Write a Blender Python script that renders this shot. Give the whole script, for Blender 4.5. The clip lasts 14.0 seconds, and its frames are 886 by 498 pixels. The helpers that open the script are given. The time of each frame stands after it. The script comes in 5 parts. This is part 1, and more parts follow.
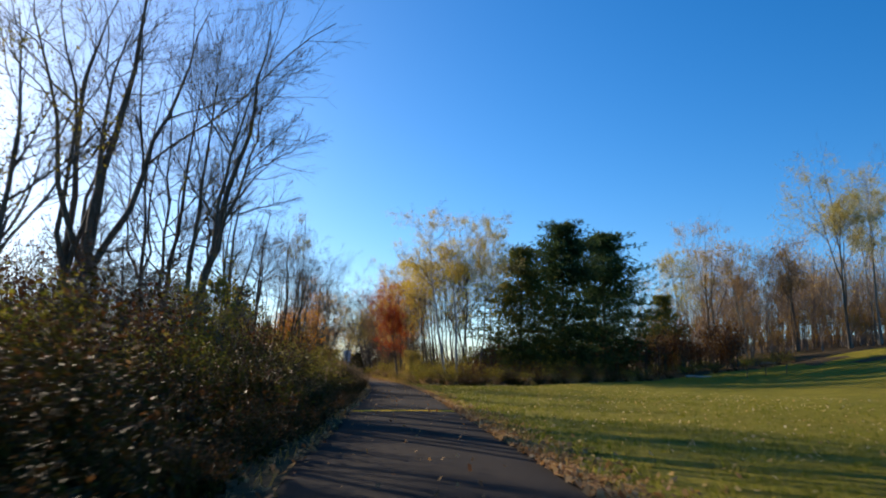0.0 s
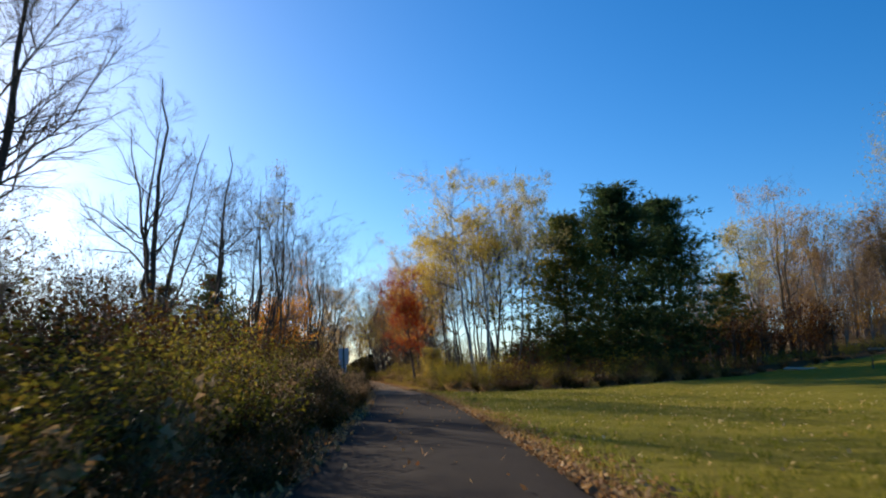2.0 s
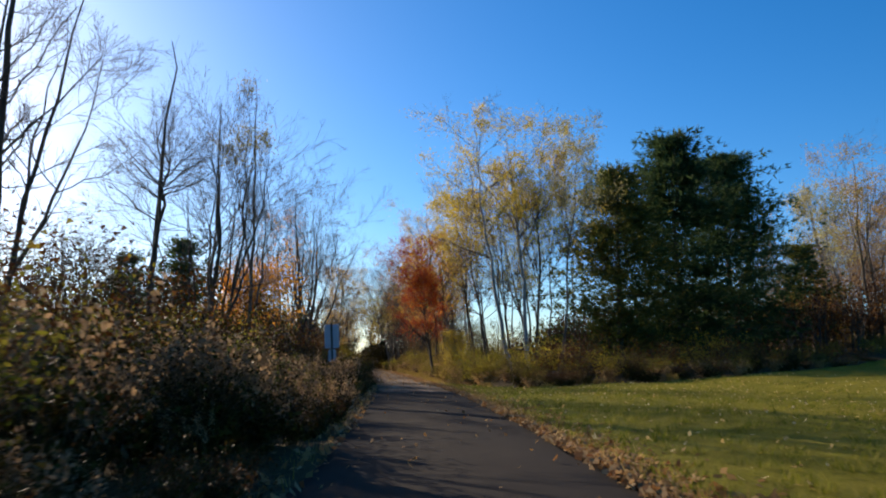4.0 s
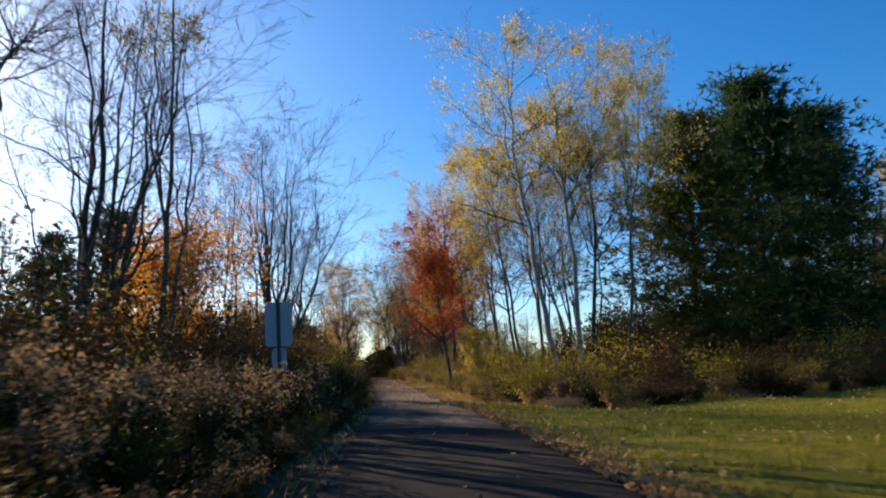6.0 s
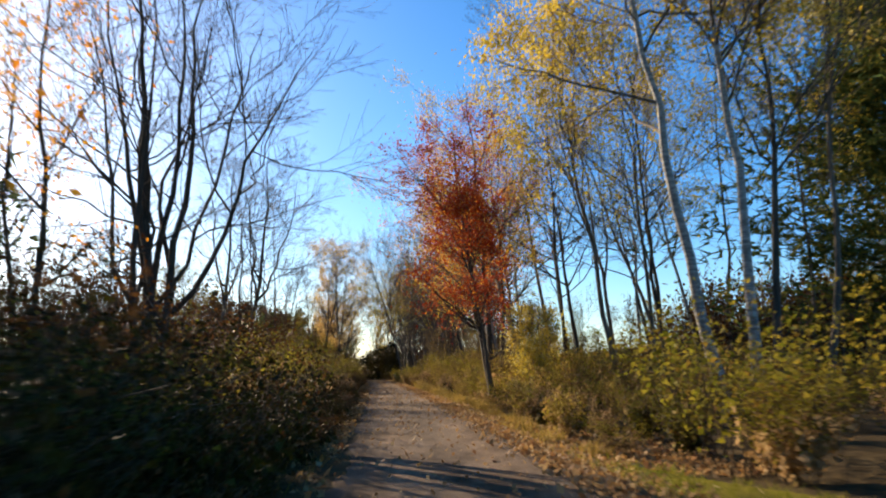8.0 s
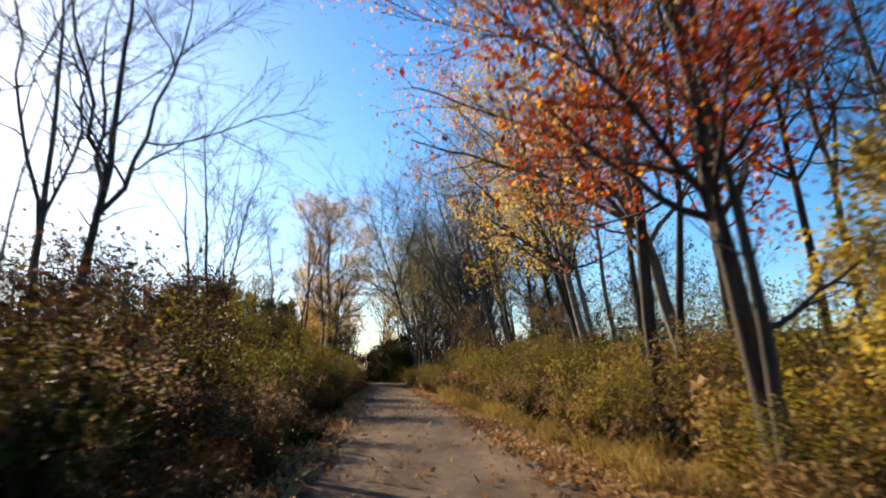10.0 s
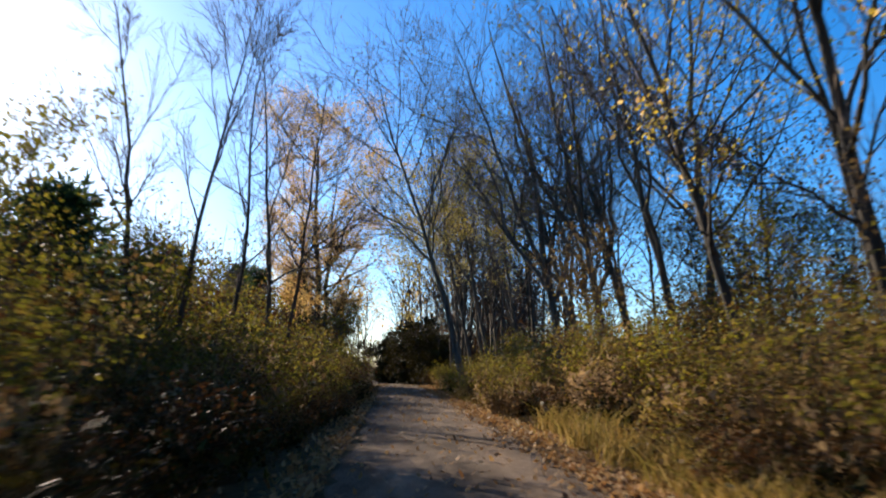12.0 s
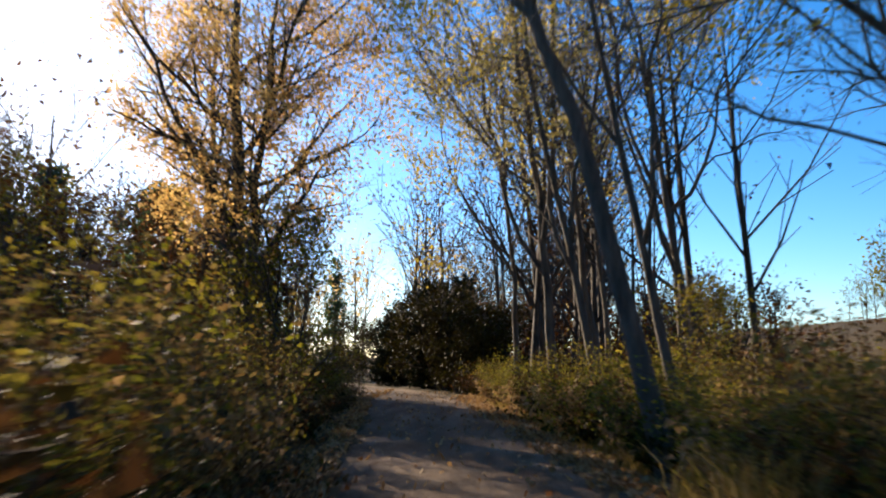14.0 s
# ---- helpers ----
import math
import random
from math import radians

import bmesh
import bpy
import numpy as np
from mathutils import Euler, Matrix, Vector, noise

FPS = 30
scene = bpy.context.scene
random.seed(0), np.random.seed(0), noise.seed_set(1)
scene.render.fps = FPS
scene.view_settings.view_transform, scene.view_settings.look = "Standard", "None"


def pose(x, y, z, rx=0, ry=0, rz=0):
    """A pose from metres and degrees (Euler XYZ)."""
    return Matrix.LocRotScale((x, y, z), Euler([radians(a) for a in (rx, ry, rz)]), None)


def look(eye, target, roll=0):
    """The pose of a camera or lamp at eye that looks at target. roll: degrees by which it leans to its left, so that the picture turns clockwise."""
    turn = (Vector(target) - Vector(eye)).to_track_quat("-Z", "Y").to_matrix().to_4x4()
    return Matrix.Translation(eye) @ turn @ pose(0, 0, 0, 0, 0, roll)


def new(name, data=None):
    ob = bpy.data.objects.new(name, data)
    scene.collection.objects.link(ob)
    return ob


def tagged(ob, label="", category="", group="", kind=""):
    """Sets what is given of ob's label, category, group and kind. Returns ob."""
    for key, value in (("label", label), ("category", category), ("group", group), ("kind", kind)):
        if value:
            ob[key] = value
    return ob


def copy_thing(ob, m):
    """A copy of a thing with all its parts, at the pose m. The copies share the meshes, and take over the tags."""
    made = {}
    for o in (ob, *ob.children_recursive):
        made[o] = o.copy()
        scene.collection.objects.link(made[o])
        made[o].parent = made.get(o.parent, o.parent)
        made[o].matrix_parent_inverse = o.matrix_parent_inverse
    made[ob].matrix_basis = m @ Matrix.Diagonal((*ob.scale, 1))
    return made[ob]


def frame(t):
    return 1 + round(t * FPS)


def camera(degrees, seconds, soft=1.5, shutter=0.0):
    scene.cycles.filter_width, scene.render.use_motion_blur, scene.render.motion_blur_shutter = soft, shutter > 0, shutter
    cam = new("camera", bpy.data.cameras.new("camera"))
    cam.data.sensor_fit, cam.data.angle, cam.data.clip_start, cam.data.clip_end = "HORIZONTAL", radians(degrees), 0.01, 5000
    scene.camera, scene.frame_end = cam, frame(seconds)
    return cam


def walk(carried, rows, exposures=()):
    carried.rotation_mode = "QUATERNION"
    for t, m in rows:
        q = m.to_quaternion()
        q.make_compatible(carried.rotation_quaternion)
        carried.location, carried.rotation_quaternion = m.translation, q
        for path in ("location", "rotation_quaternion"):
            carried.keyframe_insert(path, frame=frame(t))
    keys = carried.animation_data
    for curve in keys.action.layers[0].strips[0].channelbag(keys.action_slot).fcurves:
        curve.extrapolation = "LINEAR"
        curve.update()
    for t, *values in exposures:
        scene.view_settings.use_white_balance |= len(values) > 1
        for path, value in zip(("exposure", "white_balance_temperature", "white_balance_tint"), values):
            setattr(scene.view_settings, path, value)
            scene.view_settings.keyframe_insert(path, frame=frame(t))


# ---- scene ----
cam = camera(60.0, 14.0, soft=2.0, shutter=0.3)
PATH = [
    (0.0, pose(0.000, 0.000, 1.014, 99.09, -1.61, -3.92)),
    (0.5, pose(0.082, 3.898, 1.025, 99.13, -1.28, -3.68)),
    (1.0, pose(0.043, 7.860, 1.026, 99.08, -0.75, -3.30)),
    (1.5, pose(0.053, 11.872, 1.001, 99.03, -0.32, -3.02)),
    (2.0, pose(0.122, 15.784, 1.059, 99.16, 0.23, -2.66)),
    (2.5, pose(0.092, 19.462, 1.145, 99.59, 0.86, -2.31)),
    (3.0, pose(0.073, 22.680, 1.086, 97.58, 0.32, -2.14)),
    (3.2, pose(0.068, 23.805, 1.053, 97.72, 0.16, -2.09)),
    (5.3, pose(0.101, 35.085, 0.994, 98.78, 0.59, -0.70)),
    (5.5, pose(0.018, 36.458, 1.032, 98.75, 0.66, -0.73)),
    (6.0, pose(-0.194, 40.148, 1.025, 98.88, 0.87, -0.81)),
    (6.5, pose(-0.371, 43.969, 1.079, 98.84, 0.80, -0.92)),
    (7.0, pose(-0.546, 47.771, 1.032, 98.87, 0.98, -0.89)),
    (7.2, pose(-0.617, 49.312, 1.071, 98.76, 1.31, -0.76)),
    (9.3, pose(-1.844, 68.902, 1.076, 99.29, -1.10, -0.08)),
    (9.5, pose(-1.956, 70.736, 1.059, 99.13, -0.44, -0.03)),
    (10.0, pose(-2.108, 75.353, 1.036, 98.96, 0.55, 0.27)),
    (10.5, pose(-2.419, 80.218, 1.030, 98.89, 0.14, 0.58)),
    (11.0, pose(-2.805, 85.246, 1.095, 98.80, -0.18, 0.76)),
    (11.5, pose(-3.264, 90.353, 1.096, 98.67, 0.03, 1.26)),
    (12.0, pose(-3.738, 95.372, 1.043, 98.69, 0.09, 1.57)),
    (12.5, pose(-4.187, 100.230, 1.060, 98.47, 0.32, 1.89)),
    (13.0, pose(-4.683, 104.920, 1.032, 98.30, 0.12, 1.89)),
    (13.5, pose(-5.101, 109.698, 1.010, 98.14, 0.16, 2.05)),
    (14.0, pose(-5.517, 114.506, 1.087, 98.04, -0.10, 2.15)),
]
walk(cam, PATH, [(0.0, 0.63, 6650, 11), (3.2, 0.66, 6800, 11), (5.3, 0.58, 6700, 11), (7.2, 0.92, 7300, 12), (9.3, 1.12, 7700, 12), (10.0, 1.05, 7400, 12), (10.5, 0.95, 7000, 11), (11.0, 0.92, 7000, 11), (11.5, 0.86, 6400, 10), (12.5, 1.12, 6500, 11), (13.0, 1.18, 7000, 13), (14.0, 1.24, 7000, 13)])

# ---- world, sun, exposure ----
SUN_LEFT, SUN_HIGH = 38.0, 20.0
world = bpy.data.worlds.new("sky")
scene.world = world
world.use_nodes = True
wn = world.node_tree
sky = wn.nodes.new("ShaderNodeTexSky")
sky.sky_type = "NISHITA"
sky.sun_disc = False
sky.sun_elevation = radians(SUN_HIGH)
sky.sun_rotation = radians(-SUN_LEFT)
sky.altitude = 600
sky.air_density, sky.dust_density, sky.ozone_density = 1.0, 0.85, 4.6
wn.nodes["Background"].inputs["Strength"].default_value = 0.1
vivid = wn.nodes.new("ShaderNodeHueSaturation")
vivid.inputs["Saturation"].default_value = 1.28
wn.links.new(sky.outputs[0], vivid.inputs["Color"])
tint = wn.nodes.new("ShaderNodeMix")
tint.data_type, tint.blend_type = "RGBA", "MULTIPLY"
tint.inputs[0].default_value, tint.inputs[7].default_value = 1.0, (1.0, 1.07, 1.14, 1)
wn.links.new(vivid.outputs[0], tint.inputs[6])
wn.links.new(tint.outputs[2], wn.nodes["Background"].inputs["Color"])
sun_data = bpy.data.lights.new("sun", "SUN")
sun_data.energy, sun_data.angle, sun_data.color = 5.0, radians(0.5), (1.0, 0.84, 0.65)
sun = new("sun", sun_data)
sun.matrix_world = look((0, 0, 60), (math.sin(radians(SUN_LEFT)) * 50, -math.cos(radians(SUN_LEFT)) * 50, 60 - 50 * math.tan(radians(SUN_HIGH))))


# ---- materials ----
def shader(name):
    m = bpy.data.materials.new(name)
    m.use_nodes = True
    nt = m.node_tree
    return m, nt, nt.nodes["Principled BSDF"], nt.nodes["Material Output"]


def ramp(nt, fac, colours, spread=(0.0, 1.0)):
    r = nt.nodes.new("ShaderNodeValToRGB")
    e = r.color_ramp.elements
    while len(e) < len(colours):
        e.new(0.5)
    for k, c in enumerate(colours):
        e[k].position = spread[0] + (spread[1] - spread[0]) * k / max(1, len(colours) - 1)
        e[k].color = (*c, 1)
    nt.links.new(fac, r.inputs[0])
    return r.outputs[0]


def noise_of(nt, scale, detail=4.0, rough=0.55, stretch=None, space="Object"):
    n = nt.nodes.new("ShaderNodeTexNoise")
    n.inputs["Scale"].default_value, n.inputs["Detail"].default_value, n.inputs["Roughness"].default_value = scale, detail, rough
    tc = nt.nodes.new("ShaderNodeTexCoord")
    if stretch:
        mp = nt.nodes.new("ShaderNodeMapping")
        mp.inputs["Scale"].default_value = stretch
        nt.links.new(tc.outputs[space], mp.inputs[0])
        nt.links.new(mp.outputs[0], n.inputs["Vector"])
    else:
        nt.links.new(tc.outputs[space], n.inputs["Vector"])
    return n.outputs["Fac"]


def mixed(nt, fac, a, b, how="MIX"):
    x = nt.nodes.new("ShaderNodeMix")
    x.data_type, x.blend_type = "RGBA", how
    for s, v in ((x.inputs[0], fac), (x.inputs[6], a), (x.inputs[7], b)):
        if isinstance(v, (int, float)):
            s.default_value = v
        elif isinstance(v, tuple):
            s.default_value = (*v, 1)
        else:
            nt.links.new(v, s)
    return x.outputs[2]


def bumped(nt, bsdf, height, strength=0.5, distance=0.02):
    b = nt.nodes.new("ShaderNodeBump")
    b.inputs["Strength"].default_value, b.inputs["Distance"].default_value = strength, distance
    nt.links.new(height, b.inputs["Height"])
    nt.links.new(b.outputs[0], bsdf.inputs["Normal"])


def leaf_material(name, colours, through_share=0.45, rough=0.6):
    m, nt, p, out = shader(name)
    geo = nt.nodes.new("ShaderNodeNewGeometry")
    info = nt.nodes.new("ShaderNodeObjectInfo")
    c = ramp(nt, geo.outputs["Random Per Island"], colours)
    tone = ramp(nt, info.outputs["Random"], [(0.72, 0.72, 0.72), (1.0, 1.0, 1.0), (1.15, 1.08, 0.95)])
    c = mixed(nt, 1.0, c, tone, "MULTIPLY")
    c = mixed(nt, noise_of(nt, 0.9, 2.0), c, mixed(nt, 1.0, c, (0.7, 0.62, 0.5), "MULTIPLY"))
    nt.links.new(c, p.inputs["Base Color"])
    p.inputs["Roughness"].default_value = rough
    p.inputs["Specular IOR Level"].default_value = 0.06
    tr = nt.nodes.new("ShaderNodeBsdfTranslucent")
    nt.links.new(c, tr.inputs["Color"])
    mx = nt.nodes.new("ShaderNodeMixShader")
    mx.inputs[0].default_value = through_share
    nt.links.new(p.outputs[0], mx.inputs[1])
    nt.links.new(tr.outputs[0], mx.inputs[2])
    nt.links.new(mx.outputs[0], out.inputs["Surface"])
    return m


def bark_material(name, dark, light, scale=9.0, rough=0.9):
    m, nt, p, out = shader(name)
    n1 = noise_of(nt, scale, 6.0, 0.65, (1, 1, 0.18))
    n2 = noise_of(nt, 0.8, 3.0)
    c = ramp(nt, n1, [dark, light], (0.3, 0.7))
    c = mixed(nt, n2, c, mixed(nt, 1.0, c, (0.62, 0.66, 0.55), "MULTIPLY"))
    nt.links.new(c, p.inputs["Base Color"])
    p.inputs["Roughness"].default_value = rough
    bumped(nt, p, n1, 0.8, 0.03)
    return m


def birch_material():
    m, nt, p, out = shader("birch_bark")
    bands = noise_of(nt, 7.0, 5.0, 0.6, (0.5, 0.5, 2.2))
    c = ramp(nt, bands, [(0.04, 0.032, 0.026), (0.13, 0.11, 0.09), (0.38, 0.33, 0.27), (0.5, 0.45, 0.38)], (0.32, 0.68))
    c = mixed(nt, noise_of(nt, 0.7, 3.0), c, (0.24, 0.23, 0.2))
    nt.links.new(c, p.inputs["Base Color"])
    p.inputs["Roughness"].default_value = 0.75
    bumped(nt, p, bands, 0.4, 0.01)
    return m


M = {
    "bark": bark_material("grey_bark", (0.05, 0.038, 0.028), (0.2, 0.155, 0.115)),
    "bark_dark": bark_material("dark_bark", (0.024, 0.018, 0.013), (0.115, 0.088, 0.064)),
    "bark_pale": bark_material("pale_bark", (0.09, 0.08, 0.07), (0.3, 0.27, 0.23)),
    "birch": birch_material(),
    "twig": bark_material("young_bark", (0.12, 0.085, 0.068), (0.34, 0.25, 0.2), 20.0),
    "stem": bark_material("weed_stem", (0.04, 0.025, 0.013), (0.16, 0.1, 0.05), 20.0),
    "yellow": leaf_material("yellow_leaf", [(0.58, 0.43, 0.035), (0.74, 0.58, 0.08), (0.62, 0.54, 0.12), (0.44, 0.29, 0.035)], 0.55),
    "peach": leaf_material("faded_yellow_leaf", [(0.64, 0.48, 0.19), (0.76, 0.58, 0.24), (0.68, 0.45, 0.18), (0.48, 0.33, 0.13)], 0.6),
    "lime": leaf_material("pale_yellow_leaf", [(0.6, 0.55, 0.2), (0.5, 0.45, 0.15), (0.65, 0.58, 0.3)]),
    "red": leaf_material("red_leaf", [(0.44, 0.05, 0.022), (0.56, 0.085, 0.028), (0.58, 0.14, 0.04), (0.32, 0.045, 0.022)], 0.5),
    "orange": leaf_material("orange_leaf", [(0.85, 0.36, 0.03), (0.9, 0.5, 0.07), (0.78, 0.26, 0.03)], 0.68),
    "olive": leaf_material("olive_leaf", [(0.15, 0.165, 0.018), (0.24, 0.23, 0.028), (0.33, 0.285, 0.045), (0.2, 0.125, 0.028)], 0.5),
    # umber: leaf colour deepened to carry the thicket's shade
    "umber": leaf_material("shade_dark_leaf", [(0.028, 0.022, 0.007), (0.046, 0.04, 0.009), (0.08, 0.074, 0.012), (0.026, 0.015, 0.008)], 0.14),
    "green": leaf_material("dull_green_leaf", [(0.085, 0.1, 0.014), (0.14, 0.15, 0.02), (0.21, 0.19, 0.03)], 0.4),
    "gold": leaf_material("golden_leaf", [(0.3, 0.29, 0.035), (0.37, 0.33, 0.05), (0.26, 0.2, 0.03), (0.43, 0.36, 0.06)], 0.55),
    "brown": leaf_material("brown_leaf", [(0.065, 0.028, 0.011), (0.13, 0.057, 0.019), (0.21, 0.105, 0.036), (0.05, 0.024, 0.012)], 0.22),
    "rusty": leaf_material("russet_leaf", [(0.2, 0.11, 0.036), (0.31, 0.18, 0.055), (0.42, 0.27, 0.085), (0.26, 0.19, 0.05)], 0.5),
    "withered": leaf_material("withered_leaf", [(0.14, 0.085, 0.036), (0.22, 0.148, 0.055), (0.28, 0.21, 0.08), (0.18, 0.145, 0.045)], 0.45),
    "tan": leaf_material("tan_leaf", [(0.31, 0.2, 0.095), (0.4, 0.275, 0.14), (0.48, 0.355, 0.2), (0.24, 0.15, 0.075)], 0.45),
    "plume": leaf_material("seed_plume", [(0.32, 0.22, 0.13), (0.41, 0.3, 0.185), (0.24, 0.16, 0.09)], 0.45, 0.9),
    "straw": leaf_material("dry_grass", [(0.46, 0.31, 0.11), (0.34, 0.24, 0.07), (0.27, 0.23, 0.05), (0.58, 0.42, 0.18)], 0.4),
    "needle": leaf_material("pine_needles", [(0.034, 0.07, 0.032), (0.06, 0.11, 0.046), (0.1, 0.155, 0.056)], 0.5, 0.55),
    # lighter, yellower copy of the needles with sunlight put into the colour
    "needle_lit": leaf_material("yellowish_lit_needles", [(0.09, 0.13, 0.034), (0.16, 0.18, 0.042), (0.26, 0.23, 0.052)], 0.5, 0.55),
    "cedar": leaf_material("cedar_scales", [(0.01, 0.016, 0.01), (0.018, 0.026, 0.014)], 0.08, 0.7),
    "litter": leaf_material("fallen_leaf", [(0.32, 0.16, 0.06), (0.42, 0.25, 0.1), (0.52, 0.36, 0.18), (0.22, 0.1, 0.045), (0.56, 0.43, 0.24)], 0.35),
    "pale_litter": leaf_material("pale_fallen_leaf", [(0.75, 0.62, 0.3), (0.62, 0.42, 0.16), (0.8, 0.72, 0.45)], 0.4),
    "stalk": leaf_material("dry_stalk_leaf", [(0.42, 0.29, 0.1), (0.32, 0.27, 0.055), (0.48, 0.36, 0.16), (0.28, 0.16, 0.055), (0.36, 0.31, 0.06)], 0.5),
    "lawnblade": leaf_material("lawn_blade", [(0.085, 0.115, 0.01), (0.155, 0.19, 0.016), (0.25, 0.25, 0.035), (0.42, 0.36, 0.1)], 0.4),
}


def ground_material():
    m, nt, p, out = shader("rough_soil")
    a = noise_of(nt, 0.35, 5.0)
    b = noise_of(nt, 6.0, 6.0, 0.7)
    c = ramp(nt, b, [(0.025, 0.017, 0.01), (0.07, 0.05, 0.026), (0.15, 0.105, 0.055)], (0.3, 0.72))
    c = mixed(nt, a, c, ramp(nt, b, [(0.045, 0.03, 0.012), (0.11, 0.075, 0.03)], (0.3, 0.7)))
    nt.links.new(c, p.inputs["Base Color"])
    p.inputs["Roughness"].default_value = 0.97
    p.inputs["Specular IOR Level"].default_value = 0.08
    bumped(nt, p, b, 0.9, 0.06)
    return m


def lawn_material():
    m, nt, p, out = shader("mown_grass")
    fine = noise_of(nt, 28.0, 6.0, 0.75)
    mid = noise_of(nt, 0.55, 5.0, 0.6, (0.6, 1.6, 1))
    wide = noise_of(nt, 0.09, 3.0)
    c = ramp(nt, fine, [(0.068, 0.066, 0.006), (0.2, 0.178, 0.013), (0.36, 0.295, 0.03)], (0.32, 0.68))
    dry = ramp(nt, fine, [(0.14, 0.115, 0.012), (0.36, 0.29, 0.04)], (0.3, 0.7))
    tufts = noise_of(nt, 3.2, 6.0, 0.7, (1.0, 0.45, 1))
    c = mixed(nt, ramp(nt, tufts, [(0.8, 0.8, 0.8), (0.0, 0.0, 0.0)], (0.36, 0.6)), c, mixed(nt, 1.0, c, (0.48, 0.5, 0.4), "MULTIPLY"))
    c = mixed(nt, ramp(nt, mid, [(0.0, 0.0, 0.0), (0.85, 0.85, 0.85)], (0.38, 0.66)), c, dry)
    c = mixed(nt, ramp(nt, wide, [(0.0, 0.0, 0.0), (0.5, 0.5, 0.5)], (0.35, 0.7)), c, mixed(nt, 1.0, c, (0.75, 0.92, 0.6), "MULTIPLY"))
    nt.links.new(c, p.inputs["Base Color"])
    p.inputs["Roughness"].default_value = 0.85
    p.inputs["Specular IOR Level"].default_value = 0.06
    bumped(nt, p, fine, 1.0, 0.05)
    return m


def wheel_tracks(nt, most):
    """Light worn tracks either side of the trail's middle, broken up by noise."""
    at = nt.nodes.new("ShaderNodeAttribute")
    at.attribute_name = "across"
    ab = nt.nodes.new("ShaderNodeMath")
    ab.operation = "ABSOLUTE"
    nt.links.new(at.outputs["Fac"], ab.inputs[0])
    band = ramp(nt, ab.outputs[0], [(0, 0, 0), (0.15, 0.15, 0.15), (most, most, most), (0.3 * most, 0.3 * most, 0.3 * most), (0, 0, 0)], (0.05, 0.95))
    return mixed(nt, 1.0, band, ramp(nt, noise_of(nt, 0.9, 5.0, 0.6, (1, 0.35, 1)), [(0.2, 0.2, 0.2), (1, 1, 1)], (0.35, 0.65)), "MULTIPLY")


def asphalt_material():
    m, nt, p, out = shader("worn_asphalt")
    grit = noise_of(nt, 90.0, 4.0, 0.7)
    mid = noise_of(nt, 1.3, 5.0, 0.6, (1.4, 0.5, 1))
    c = ramp(nt, grit, [(0.012, 0.0105, 0.0095), (0.026, 0.0225, 0.02), (0.062, 0.053, 0.047)], (0.3, 0.75))
    c = mixed(nt, ramp(nt, mid, [(0.0, 0.0, 0.0), (0.6, 0.6, 0.6)], (0.4, 0.7)), c, mixed(nt, 1.0, c, (1.5, 1.42, 1.32), "MULTIPLY"))
    c = mixed(nt, wheel_tracks(nt, 0.35), c, mixed(nt, 1.0, c, (1.5, 1.45, 1.38), "MULTIPLY"))
    nt.links.new(c, p.inputs["Base Color"])
    p.inputs["Roughness"].default_value = 0.97
    p.inputs["Specular IOR Level"].default_value = 0.05
    bumped(nt, p, grit, 0.5, 0.01)
    return m


def gravel_material():
    m, nt, p, out = shader("stone_dust")
    grit = noise_of(nt, 60.0, 5.0, 0.75)
    mid = noise_of(nt, 1.1, 5.0, 0.6, (1.6, 0.45, 1))
    c = ramp(nt, grit, [(0.068, 0.048, 0.031), (0.178, 0.127, 0.085), (0.33, 0.245, 0.17)], (0.3, 0.75))
    c = mixed(nt, ramp(nt, mid, [(0.0, 0.0, 0.0), (0.9, 0.9, 0.9)], (0.4, 0.62)), c, mixed(nt, 1.0, c, (0.45, 0.41, 0.37), "MULTIPLY"))
    clods = noise_of(nt, 7.0, 5.0, 0.7)
    c = mixed(nt, ramp(nt, clods, [(0.7, 0.7, 0.7), (0.0, 0.0, 0.0)], (0.35, 0.55)), c, mixed(nt, 1.0, c, (0.62, 0.56, 0.5), "MULTIPLY"))
    c = mixed(nt, wheel_tracks(nt, 0.95), c, mixed(nt, 1.0, c, (1.75, 1.68, 1.58), "MULTIPLY"))
    nt.links.new(c, p.inputs["Base Color"])
    p.inputs["Roughness"].default_value = 0.96
    p.inputs["Specular IOR Level"].default_value = 0.12
    bumped(nt, p, grit, 0.7, 0.02)
    return m


def paint_material(name, colour, wear, worn, rough=0.6, gloss=0.5):
    m, nt, p, out = shader(name)
    p.inputs["Specular IOR Level"].default_value = gloss
    n = noise_of(nt, 14.0, 6.0, 0.7)
    c = mixed(nt, ramp(nt, n, [(0.0, 0.0, 0.0), (wear, wear, wear)], (0.45, 0.7)), colour, worn)
    nt.links.new(c, p.inputs["Base Color"])
    p.inputs["Roughness"].default_value = rough
    bumped(nt, p, n, 0.2, 0.004)
    return m


M["ground"], M["lawn"], M["asphalt"], M["gravel"] = ground_material(), lawn_material(), asphalt_material(), gravel_material()
M["yellow_paint"] = paint_material("yellow_paint", (0.62, 0.4, 0.004), 0.55, (0.2, 0.13, 0.02), 0.85, 0.08)
M["sign_back"] = paint_material("sign_aluminium", (0.34, 0.36, 0.39), 0.3, (0.24, 0.25, 0.26), 0.45)
M["post_steel"] = paint_material("dark_post", (0.035, 0.04, 0.038), 0.4, (0.08, 0.06, 0.05), 0.6)
M["old_wood"] = paint_material("weathered_wood", (0.3, 0.27, 0.23), 0.7, (0.16, 0.13, 0.1), 0.9)
M["concrete"] = paint_material("weathered_white_paint", (0.82, 0.79, 0.73), 0.6, (0.5, 0.44, 0.37), 0.9)
